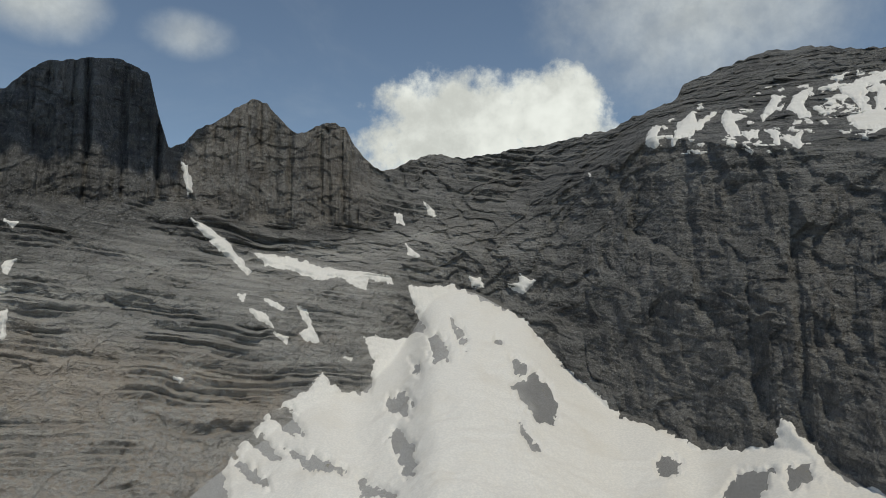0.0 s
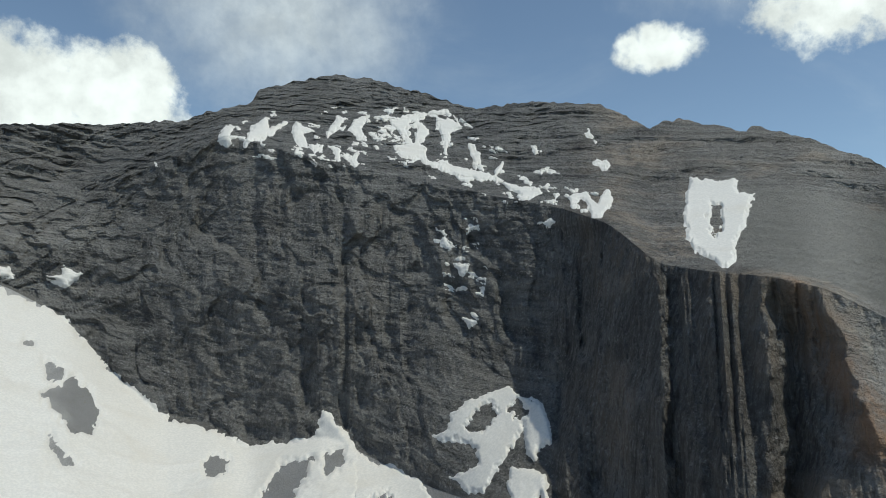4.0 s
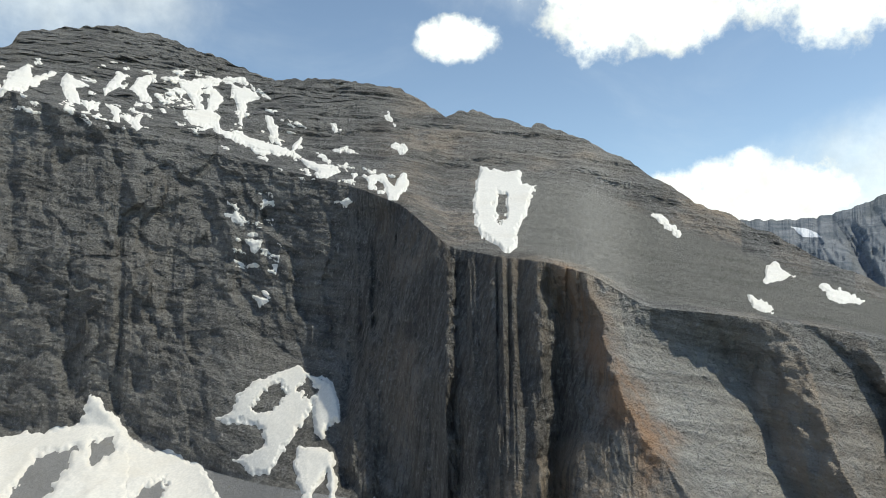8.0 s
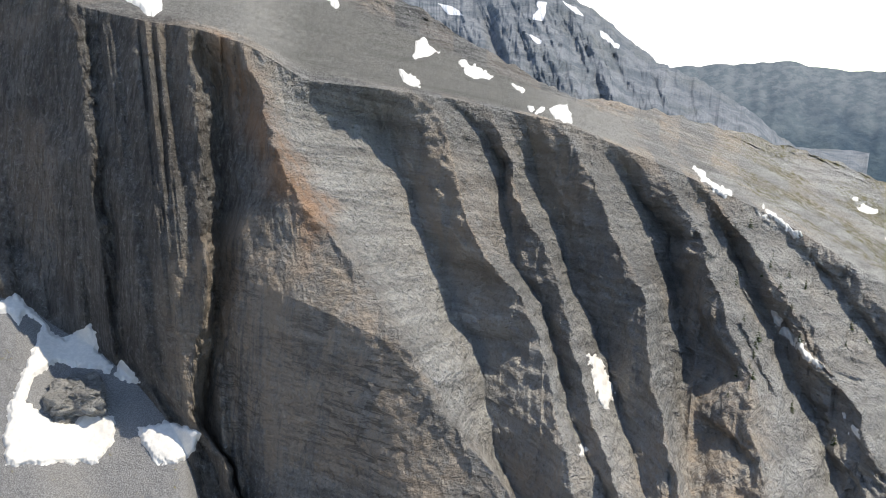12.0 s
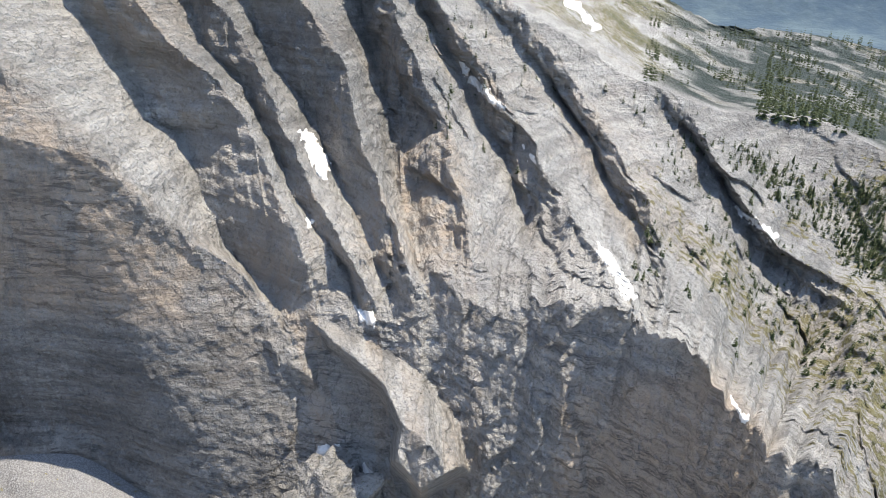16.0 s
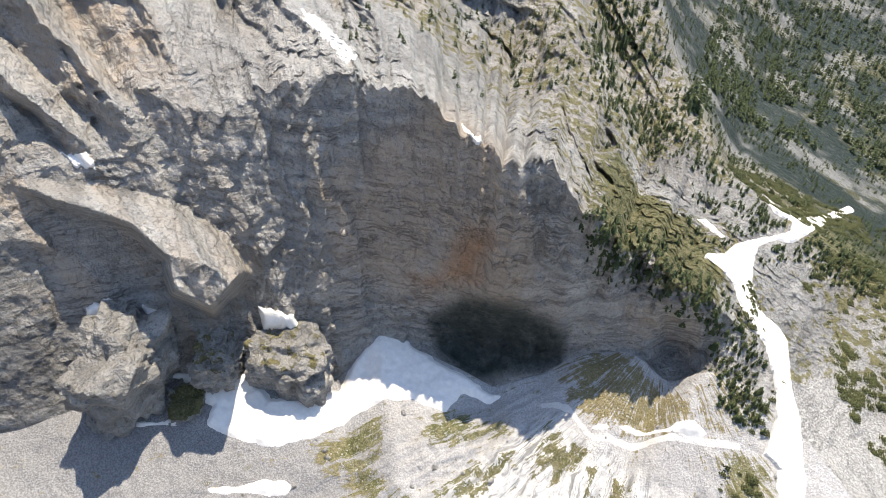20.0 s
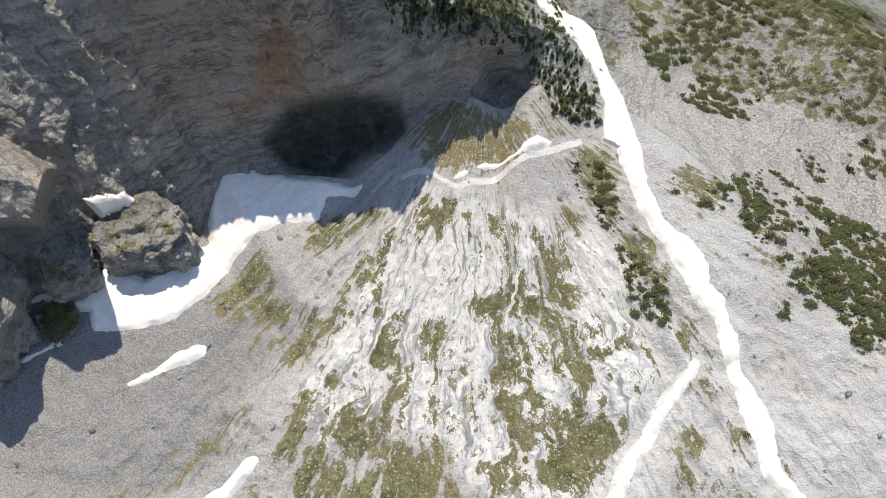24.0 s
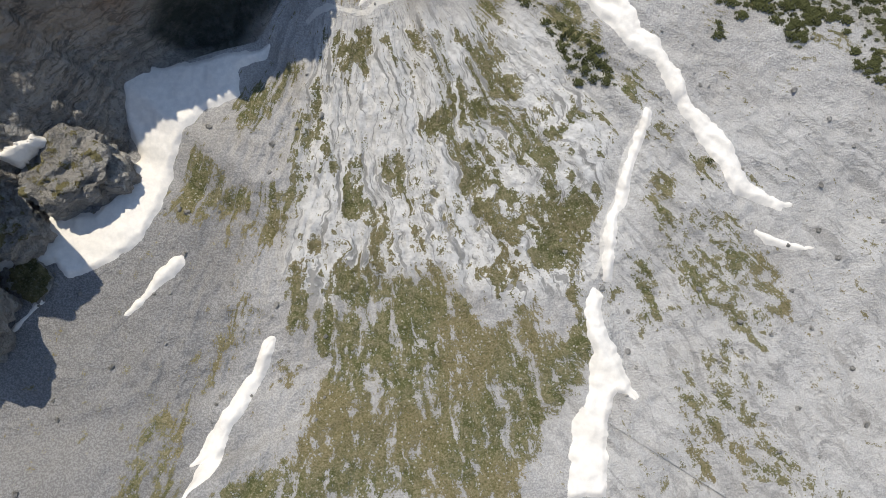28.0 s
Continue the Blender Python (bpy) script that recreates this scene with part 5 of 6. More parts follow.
def dress(me, a, e, x, y, z, lev):
    """What covers the rock, place by place."""
    n = fbm(x / 60, y / 60, z / 60, 3, 81)
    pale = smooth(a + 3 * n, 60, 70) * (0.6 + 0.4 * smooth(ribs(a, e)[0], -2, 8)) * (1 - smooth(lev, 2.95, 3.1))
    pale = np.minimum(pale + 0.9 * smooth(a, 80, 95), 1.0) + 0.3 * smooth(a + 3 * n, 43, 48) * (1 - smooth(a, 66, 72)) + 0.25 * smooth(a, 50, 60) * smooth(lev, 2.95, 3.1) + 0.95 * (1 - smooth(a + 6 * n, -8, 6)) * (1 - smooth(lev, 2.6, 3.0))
    # shade is put into the tone: the upper ribs get less pale rock
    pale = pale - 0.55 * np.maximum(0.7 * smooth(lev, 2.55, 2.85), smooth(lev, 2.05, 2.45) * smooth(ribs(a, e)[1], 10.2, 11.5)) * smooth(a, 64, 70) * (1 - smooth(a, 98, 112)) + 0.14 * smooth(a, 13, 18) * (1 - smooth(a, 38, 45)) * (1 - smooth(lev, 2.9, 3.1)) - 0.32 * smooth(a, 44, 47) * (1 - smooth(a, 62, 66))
    # the wooded flank is darkened too, for shade and trees
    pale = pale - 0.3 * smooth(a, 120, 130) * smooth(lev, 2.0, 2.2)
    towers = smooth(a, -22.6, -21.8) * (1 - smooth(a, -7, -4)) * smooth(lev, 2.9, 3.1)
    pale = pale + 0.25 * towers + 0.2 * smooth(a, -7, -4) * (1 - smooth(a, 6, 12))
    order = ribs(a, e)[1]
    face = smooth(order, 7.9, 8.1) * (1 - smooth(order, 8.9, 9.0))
    # wall beside the lit slab: paleness capped for its shade and stains
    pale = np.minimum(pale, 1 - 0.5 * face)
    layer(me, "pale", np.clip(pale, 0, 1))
    crag_e = np.interp(a, [p[0] for p in CRAG_TOP], [p[1] for p in CRAG_TOP])
    crag = (1 - smooth(e - crag_e, -1.0, 1.5)) * smooth(a, 84, 87)
    wall = smooth(a, 54, 58) * (1 - smooth(a - 0.75 * (-e - 12), 62, 72)) * smooth(-e, 8, 16)
    layer(me, "upright", np.clip(0.95 * smooth(a + n, 43, 46) * (1 - smooth(a + n, 64, 68)) * (1 - 0.6 * wall) * (1 - smooth(lev, 2.95, 3.05)) + 0.3 * smooth(a, 10, 16) * (1 - smooth(a, 30, 44)) * (1 - smooth(lev, 2.6, 2.9)) + 0.55 * (1 - smooth(a, -8, -4)) * smooth(lev, 3.0, 3.1), 0, 1))
    layer(me, "seam_shade", np.clip(np.maximum(crag, np.maximum(wall, face * smooth(-e, 10, 16))) * (0.95 + 0.5 * n) * (1 - cover([b for _, b in BENCHES], a, e, 1.5)), 0, 1))
    shady = (np.floor(order) % 2 == 0) * smooth(order, 10.0, 10.2) * (1 - smooth(a, 112, 124)) * (0.35 + 0.5 * smooth(n, -0.4, 0.4))
    layer(me, "tawny", np.clip(0.6 * shady + np.maximum(cover(TAWNY, a, e, 4.0), (0.1 + 0.4 * smooth(n, -0.1, 0.5)) * smooth(a, 44, 52) * (1 - smooth(a, 66, 72))) + 0.3 * smooth(n, 0.0, 0.6) * smooth(a, 60, 80) + 0.55 * (1 - smooth(a + 6 * n, -18, -8)) * (1 - smooth(e + 3 * n, -3, 2)) + 0.12 * towers, 0, 0.85))
    layer(me, "orange", cover(ORANGE, a + 1.2 * n, e + 1.5 * fbm(x / 12, y / 12, z / 12, 3, 83), 3.5))
    layer(me, "dark_green", np.maximum(cover(SHADED_GREEN, a, e, 2.0) * 0.9, smooth(lev, 3.0, 3.08) * smooth(a + 3 * n, 121, 127) * (0.35 + 0.65 * smooth(fbm(x / 40, y / 40, z / 40, 4, 85, 0.6), -0.5, 0.1))))
    wood = smooth(a + 6 * n, 118, 136) * smooth(lev, 1.9, 2.1) * 0.36 + 0.3 * smooth(a, 165, 175) * smooth(lev, 2.7, 3.1) + 0.42 * smooth(a, 148, 156) * (1 - smooth(a, 180, 184)) * smooth(lev, 1.6, 2.0) * (1 - smooth(lev, 2.2, 2.6))
    wood = wood * (0.5 + 0.8 * smooth(n, -0.3, 0.4)) + 0.5 * smooth(lev, 3.0, 3.2) * smooth(a, 94, 108) * (1 - smooth(a, 122, 128)) * smooth(n, -0.9, 0.2)
    layer(me, "grass", np.clip(wood, 0, 1))
    scree = smooth(lev, 2.98, 3.12) * smooth(a, 54, 62) * (1 - smooth(lev, 3.5, 3.9)) * (1 - smooth(a, 92, 100)) * 0.9
    left = (1 - smooth(a + 8 * n, -20, -10)) * (1 - smooth(lev + 0.3 * n, 1.9, 2.5)) * smooth(lev, 0.9, 1.1)
    nose = np.exp(-((a - 61.8) / 1.7) ** 2 - ((e - 13.4) / 2.2) ** 2)
    layer(me, "scree", np.clip(scree * (1 - nose) + 0.5 * left + 0.8 * smooth(a, 174, 184) * (1 - smooth(lev, 3.0, 3.3)), 0, 1))


FORMATIONS = {  # from bearing to bearing, with what stands there
    "mid": (("wall_slabs", -60, -5, "bedded grey limestone slabs with scree on the ledges"), ("wall_headwall", -5, 9, "dark broken headwall over the snow bowl"),
            ("wall_dark_cliff", 9, 44.9, "dark grey limestone cliff with vertical grooves"), ("wall_pillars", 44.9, 65, "tall stained pillar wall, black and tawny"),
            ("wall_flank", 65, 100, "tawny grey lower cliff with dark cracks"), ("wall_crag", 100, 180, "sheer tawny crag with black streaks and a dark hollow"),
            ("ground_gravel", 180, 300, "pale gravel bank beside the stream gully")),
    "top": (("wall_upper_slabs", -60, -5, "ledged dark limestone below the towers"), ("wall_upper_headwall", -5, 9, "steep dark gullied rock of the headwall"),
            ("wall_dark_upper_cliff", 9, 44.9, "dark grey upper cliff with broken ledges"), ("wall_upper_pillars", 44.9, 65, "grooved upper pillar wall with tawny stains"),
            ("wall_ribs", 65, 118, "pale slanting rock ribs with shaded gullies"), ("wall_wooded_flank", 118, 180, "pale rocky flank with scattered conifers"),
            ("ground_scrub", 180, 300, "pale gravel ground with scrub")),
    "crest": (("square_tower", -60, -22.4, "dark square-topped rock tower in cloud shade"), ("twin_towers", -22.4, -5.8, "grey pointed rock towers with vertical cracks"),
              ("ridge_saddle", -5.8, 19.9, "low dark ridge between the towers and the summit"), ("summit_dome", 19.9, 39, "dark rounded summit above broken snow patches"),
              ("summit_ridge", 39, 61, "dark flat-topped ridge stepping down from the summit"), ("stony_shoulder", 61, 95, "smooth grey stony shoulder with snow patches"),
              ("grassy_slope", 95, 128, "far grassy slope streaked with snow"), ("wooded_valley", 128, 300, "valley floor under dark woods")),
}


def sheet(lo, hi, rows, material):
    """The land between two of its lines, one mesh a formation."""
    az = A_ALL if lo else A_FLOOR
    e0 = along(lo, az)[0] if lo else np.full_like(az, -89.99)
    e1 = along(hi, az)[0]
    f = np.linspace(0, 1, rows)[:, None]
    e = e0[None] + (e1 - e0)[None] * f
    a = np.broadcast_to(az[None], e.shape)
    x, y, z, lev = land(a, e)
    for name, a0, a1, label in FORMATIONS.get(hi, (("ground", -60, 300, "scree, worn slabs and turf of the cirque floor"),)):
        i0, i1 = np.searchsorted(az, a0 - 1e-6), min(np.searchsorted(az, a1 - 1e-6) + 1, len(az))
        q = [v[:, i0:i1] for v in (a, e, x, y, z, lev)]
        me = grid_mesh(name, *q[2:5])
        me.materials.append(material)
        if lo:
            me.polygons.foreach_set("use_smooth", np.zeros(len(me.polygons), dtype=bool))
            dress(me, *q)
        else:
            dress_floor(me, x, y)
        tagged(new(name, me), label, kind="structure")
    return x, y, z


def dress_floor(me, x, y):
    """Where slabs, turf and tracks lie on the cirque floor; the slabs are scored in a fan."""
    r, ang = np.hypot(x - 46, y + 162), np.degrees(np.arctan2(x - 46, y + 162))
    n, n2 = fbm(x / 14, y / 14, x * 0, 5, 91, 0.62), fbm(x / 14, y / 14, x * 0 + 7, 5, 92, 0.62)
    wx, wy = x + 3.0 * n, y + 3.0 * n2
    slab = cover(SLAB, wx, wy, 10) * (1 - 0.85 * smooth(-y, 104, 116))
    ridge = ridged(ang / 6.0 + 0.9 * n, r / 30, x * 0, 3, 53) + 0.5 * ridged(ang / 1.6 + 0.5 * n, r / 12, x * 0, 2, 57) + 0.5 * n2
    turf = np.maximum(cover(TURF, wx, wy, 11) * 0.7, cover(MEADOW, wx, wy, 15) * 0.34)
    grass = np.maximum(turf, slab * (0.56 - 0.4 * ridge - 0.3 * n))
    grass = np.maximum(grass, 0.44 * cover(SPARSE, wx, wy, 10) + 0.1 * n)
    grass = np.maximum(grass, 0.08 + 0.24 * cover(BUSHY, wx, wy, 12) + 0.1 * n)
    far = smooth(np.hypot(x, y), 190, 240)
    layer(me, "grass", np.clip(grass, 0, 1) * (1 - far))
    worn = 0.4 * smooth(-x, 15, 50) * smooth(y, -130, -80) * (0.45 + 0.4 * ridged(ang / 7, r / 40, x * 0, 3, 93))
    layer(me, "slab", np.clip(slab + worn, 0, 1) * (1 - far))
    layer(me, "track", cover(TRACKS, x + 0.8 * n, y + 0.8 * n2, 1.6))
    layer(me, "shale", smooth(x + 12 * n, 52, 95) * smooth(y, -75, -30))
    layer(me, "fan", ang + (0.4 + 0.9 * slab) * n)
    layer(me, "run", r)
    layer(me, "dry", smooth(fbm(x / 30, y / 30, x * 0, 3, 95), -0.2, 0.5) * (0.3 + 0.7 * smooth(y, -60, -10)) + 1.1 * smooth(-y, 106, 120) * smooth(x, 0, 14))


sheet(None, "foot", 260, FLOOR)
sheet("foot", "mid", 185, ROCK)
sheet("mid", "top", 175, ROCK)
sx, sy, sz = sheet("top", "crest", 135, ROCK)


def back_country():
    """The far side of the crest, the valley behind it and the hills on the horizon."""
    x0, y0, z0 = sx[-1], sy[-1], sz[-1]
    d0 = np.hypot(x0, y0)
    ar = np.radians(A_ALL)
    eh, dh = along("hills", A_ALL)
    one = np.ones_like(d0)
    rows = [(d0, z0)]
    for f in np.linspace(0.1, 1, 10):
        rows.append((d0 + 260 * f, z0 - 220 * f ** 1.5))
    valley = np.minimum(z0 - 260, -420)
    for f in np.linspace(0.1, 1, 12):
        rows.append((d0 + 260 + (3000 - d0 - 260) * f, (z0 - 220) + (valley - z0 + 220) * smooth(np.array(f), 0, 1)))
    for f in np.linspace(0.04, 1, 30):
        ee = eh + 0.5 * fbm(A_ALL / 5, A_ALL * 0, A_ALL * 0, 4, 71)
        rows.append(((3000 + 1300 * f) * one, valley + (EYE + dh * tan_deg(ee) - valley) * f ** 1.3 + 45 * ridged(A_ALL / 4, A_ALL * 0, A_ALL * 0 + 2 * f, 4, 72) * f * (1 - f) * 2))
    d = np.array([r[0] for r in rows])
    z = np.array([r[1] for r in rows])
    me = grid_mesh("far_valley", d * np.sin(ar), d * np.cos(ar), z)
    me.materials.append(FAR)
    tagged(new("far_valley", me), "hazy wooded hills beyond the valley", kind="structure")


FAR_SNOW = [[(85.7, 8.0), (86.2, 7.8), (87.0, 6.9), (86.6, 6.8)], [(87.4, 6.4), (88.4, 6.3), (88.1, 4.9), (87.2, 5.0), (87.8, 5.8)], [(86.5, 4.2), (87.2, 3.9), (88.4, 3.3), (87.8, 3.2)],
            [(89.5, 6.5), (90.4, 6.0), (91.5, 5.1), (90.6, 5.4)], [(79.8, 6.3), (81.0, 6.0), (81.9, 5.3), (80.6, 5.4)], [(92.5, 4.2), (94.2, 3.0), (94.0, 2.7), (92.6, 3.7)]]


def far_mountain():
    """The blue-grey peak behind the shoulder."""
    ridge = np.array([(66, 4), (75.8, 7.1), (80.3, 6.7), (83.9, 7.4), (86.6, 8.5), (91.8, 5.8), (96.8, 1.9), (100, 0.5), (103.9, -1.8), (107, -4.3), (112, -7)])
    az = np.arange(66, 112, 0.06)
    top = np.interp(az, ridge[:, 0], ridge[:, 1]) + 0.12 * fbm(az * 2, az * 0, az * 0, 4, 101)
    f = np.linspace(-1, 1, 160)[:, None]
    d = 2300 - 900 * np.maximum(-f, 0) ** 0.9 + 500 * np.maximum(f, 0)
    base = EYE + 1400 * tan_deg(-9)
    crest = EYE + 2300 * tan_deg(top)[None]
    z = base + (crest - base) * (1 - np.abs(f)) ** 0.95
    a = np.broadcast_to(az[None], z.shape)
    d = np.broadcast_to(d, z.shape)
    body = 1 - np.abs(f)
    d = d + np.minimum(1, 4 * (1 - body)) * (45 * ridged(a / 3.2 + z / 300, z / 700, a * 0, 4, 103) + 26 * fbm(a / 1.2, z / 80, a * 0, 4, 104, 0.62))
    ar = np.radians(a)
    snow = cover(FAR_SNOW, a + 0.15 * fbm(a * 3, z / 40, a * 0, 3, 105), np.degrees(np.arctan2(z - EYE, d)), 0.25) * (f < 0)
    me = grid_mesh("far_peak", d * np.sin(ar), d * np.cos(ar), z)
    layer(me, "snow", snow)
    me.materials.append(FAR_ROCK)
    me.polygons.foreach_set("use_smooth", np.zeros(len(me.polygons), dtype=bool))
    tagged(new("far_peak", me), "blue-grey distant peak streaked with old snow", kind="structure")


back_country()
far_mountain()


# ---- snow ----
def pieces(keep):
    """The connected pieces of a mask over grid cells, as lists of cell numbers."""
    nr, nc = keep.shape
    todo = set(np.flatnonzero(keep.ravel()).tolist())
    while todo:
        start = todo.pop()
        found, edge = [start], [start]
        while edge:
            c = edge.pop()
            for n in (c - 1 if c % nc else -1, c + 1 if c % nc < nc - 1 else -1, c - nc, c + nc):
                if n in todo:
                    todo.discard(n)
                    found.append(n)
                    edge.append(n)
        yield found


def snow_patch(grid_x, grid_y, depth, place, label, least_depth, least=14):
    """Sheets of snow of that depth over a grid of places; below zero they dip into the ground and end."""
    nr, nc = depth.shape
    q = grid_quads(nr, nc)
    full = (depth.ravel()[q] > least_depth).all(1) & (depth.ravel()[q] > 0.1).any(1)
    for found in pieces(full.reshape(nr - 1, nc - 1)):
        if len(found) < least:
            continue
        used, inv = np.unique(q[np.array(found)], return_inverse=True)
        me = mesh_from("snow_patch", place(grid_x.ravel()[used], grid_y.ravel()[used], depth.ravel()[used]), inv.reshape(-1, 4))
        me.materials.append(SNOW)
        tagged(new("snow_patch", me), label, "snow patch", "snow patches")


def wall_place(a, e, depth):
    x, y, z, lev = land(a, e)
    r = np.sqrt(x * x + y * y + (z - EYE) ** 2)
    return np.stack([x - depth * 0.75 * x / r, y - depth * 0.75 * y / r, z + depth * 0.65], -1)


def floor_place(x, y, depth):
    """On the floor; what runs on under the cliff foot stays level."""
    d = np.hypot(x, y)
    k = np.minimum(1.0, 0.995 * along("foot", bearing(x, y))[1] / np.maximum(d, 1e-6))
    return np.stack([x, y, ground_z(x * k, y * k) + depth], -1)


def slope_snow(polys, step, thick, ragged, label):
    for p in polys:
        q = np.array(p)
        ax = np.arange(q[:, 0].min() - 0.6, q[:, 0].max() + 0.6, step)
        ey = np.arange(q[:, 1].min() - 0.6, q[:, 1].max() + 0.6, step)
        a, e = np.meshgrid(ax, ey)
        s = inside(p, a, e) + 0.03 + ragged * fbm(a * 2.2, e * 2.2, a * 0, 4, 111, 0.6)
        for h in BARE:
            hq = np.array(h)
            if hq[:, 0].max() > ax[0] and hq[:, 0].min() < ax[-1] and hq[:, 1].max() > ey[0] and hq[:, 1].min() < ey[-1]:
                s = np.minimum(s, -inside(h, a, e) + 0.25 * fbm(a * 2.5, e * 2.5, a * 0, 4, 112, 0.65))
        snow_patch(a, e, np.clip(s * 8, -6.0, thick), wall_place, label, -4.5)


def scattered_snow(band, seed, label):
    """Many small patches left over a band of broken ground."""
    q = np.array(band)
    a, e = np.meshgrid(np.arange(q[:, 0].min(), q[:, 0].max(), 0.05), np.arange(q[:, 1].min(), q[:, 1].max(), 0.05))
    s = np.minimum(inside(band, a, e), 0.5 * (fbm(a * 1.3 + e * 0.9, e * 2.4, a * 0, 4, seed, 0.6) - 0.62))
    snow_patch(a, e, np.clip(s * 8, -6.0, 1.3), wall_place, label, -3.0, 20)


def flat_snow(polys, step, thick, ragged, label):
    for p in polys:
        q = np.array(p)
        x, y = np.meshgrid(np.arange(q[:, 0].min() - 4, q[:, 0].max() + 4, step), np.arange(q[:, 1].min() - 4, q[:, 1].max() + 4, step))
        s = inside(p, x, y) + ragged * fbm(x / 5, y / 5, x * 0, 4, 113, 0.6)
        ang = bearing(x, y)
        s = np.where(ang < 170, np.minimum(s, (along("foot", ang)[1] - np.hypot(x, y)) + 6.0), s)
        snow_patch(x, y, np.clip(s * 0.8, -4.0, thick), floor_place, label, -2.4)


slope_snow(SNOW_BOWL, 0.13, 3.0, 0.2, "wide stained snowfield filling the bowl under the cliffs")
slope_snow(SNOW_STRIPS, 0.06, 2.0, 0.12, "narrow strip of old snow on a rock ledge")
slope_snow(SNOW_HIGH, 0.05, 1.6, 0.15, "broken snow patch on the high dark slope")
scattered_snow([(16.5, 15.2), (19.5, 17.9), (26, 18.7), (36, 18.9), (41, 15.2), (49, 12), (49, 9.4), (41, 10.8), (33, 13.6), (26, 13.8), (18, 14.6)], 121, "small scrap of old snow between dark ledges")
scattered_snow([(35, 9), (38.5, 10), (39.5, 6), (38.5, 0.5), (36.5, 0.5), (35.5, 5)], 123, "small scrap of old snow on the dark cliff")
slope_snow(SNOW_HEART, 0.06, 2.2, 0.16, "shield-shaped snow patch on the stony slope")
slope_snow(SNOW_SHELF, 0.07, 2.2, 0.16, "snow on the rocky shelf at the cliff foot")
slope_snow(SNOW_FOOT, 0.07, 2.0, 0.14, "snow drift against the foot of the cliff")
slope_snow(SNOW_LEDGE, 0.06, 1.6, 0.16, "small snow patch on the grey shoulder")
slope_snow(SNOW_GULLY, 0.05, 1.2, 0.22, "thin streak of snow in a gully")
slope_snow(SNOW_CHANNEL, 0.06, 2.0, 0.05, "winding bright channel of snow and gravel")
flat_snow(FLOOR_SNOW, 0.7, 1.6, 0.7, "bright snow drift on the cirque floor")
flat_snow(GULLY_SNOW, 0.7, 1.4, 0.7, "winding tongue of snow in the stream gully")


# ---- rocks ----
def rock_mesh(name, radius, squash, seed, detail, turf=0.0):
    """A broken block of limestone with facets and a worn top."""
    bm = bmesh.new()
    bmesh.ops.create_icosphere(bm, subdivisions=detail, radius=1.0)
    co = np.array([v.co for v in bm.verts])
    co = co / (np.abs(co).max(1)[:, None] ** 0.65)
    x, y, z = co[:, 0] * 9 + seed * 37, co[:, 1] * 9, co[:, 2] * 9
    k = 0.9 + 0.045 * broken(x * 1.7, y * 1.7, z * 1.7) + 0.17 * fbm(x / 6, y / 6, z / 6, 4, seed, 0.6)
    co = co * k[:, None] * radius * np.array([1.0, 0.8, squash])
    me = bpy.data.meshes.new(name)
    for v, c in zip(bm.verts, co):
        v.co = c
    bm.to_mesh(me)
    bm.free()
    n = len(co)
    for key, value in (("pale", 0.95), ("tawny", 0.0), ("orange", 0.0), ("dark_green", 0.0), ("scree", 0.0), ("upright", 0.0), ("seam_shade", 0.12)):
        layer(me, key, np.full(n, value))
    layer(me, "grass", turf * smooth(co[:, 2] / (radius * squash), 0.3, 0.8))
    me.materials.append(ROCK)
    return me


def outcrops():
    """Crags and a turf-capped mound at the cliff foot, and the big block below the pillars."""
    for x, y, r, sq, lift, turf, seed, text in (
            (169, -2, 20, 0.95, 0.75, 0.2, 3, "broken limestone crag ringed by snow at the cliff foot"),
            (136, -50, 17, 0.75, 0.15, 0.4, 5, "pale limestone crag with tufts of grass above the snow"),
            (151, -12, 8.5, 0.45, 0.08, 1.0, 8, "low rock mound with a brown turf cap"),
            (166, 11, 9, 0.4, 0.08, 0.1, 9, "low jagged rocks along the edge of the scree"),
            (154, -30, 11, 0.8, 0.3, 0.4, 12, "cracked limestone buttress against the cliff foot"),
            (270, 226, 17, 0.55, 0.08, 0.0, 14, "grey block of rock ringed by snow below the pillars")):
        ob = new("rock_outcrop", rock_mesh("rock_outcrop", r, sq, seed, 5, turf))
        z = float(ground_z(np.array([x]), np.array([y]))[0])
        ob.matrix_world = pose(x, y, z + r * sq * lift, 0, 0, seed * 41)
        tagged(ob, text, "rock")


def boulders(count):
    rnd = np.random.RandomState(11)
    kinds = [rock_mesh("boulder", 1.0, 0.7, 20 + k, 2) for k in range(5)]
    made = 0
    while made < count:
        a, d = rnd.uniform(55, 290), 25 + 150 * rnd.rand() ** 0.7
        x, y = d * math.sin(radians(a)), d * math.cos(radians(a))
        if d > 0.93 * along("foot", np.array([a]))[1][0]:
            continue
        px, py = np.array([x]), np.array([y])
        if cover(SLAB, px, py, 4)[0] > 0.5 and rnd.rand() < 0.8:
            continue
        r = 0.35 + 0.9 * rnd.rand() ** 3
        ob = new("boulder", kinds[made % 5])
        ob.matrix_world = pose(x, y, float(ground_z(px, py)[0]) + r * 0.2, 0, 0, rnd.uniform(0, 360)) @ Matrix.Diagonal((r, r, r, 1))
        tagged(ob, "small grey limestone boulder on the cirque floor", "boulder", "boulders on the floor")
        made += 1


# ---- plants ----
def leaf_material(name, low, high):
    m, N, pos = surface(name)
    tone = N.noise(pos, 0.6, 5.0, 0.7)
    own = N.add("ShaderNodeObjectInfo").outputs["Random"]
    c = N.mix(N.ramp(tone, 0.3, 0.7), low, high)
    c = N.mix(N.math("MULTIPLY", own, 0.35), c, rgb(0.1, 0.1, 0.035))
    finish(N, c, 0.8, tone, 0.3, 0.2)
    return m


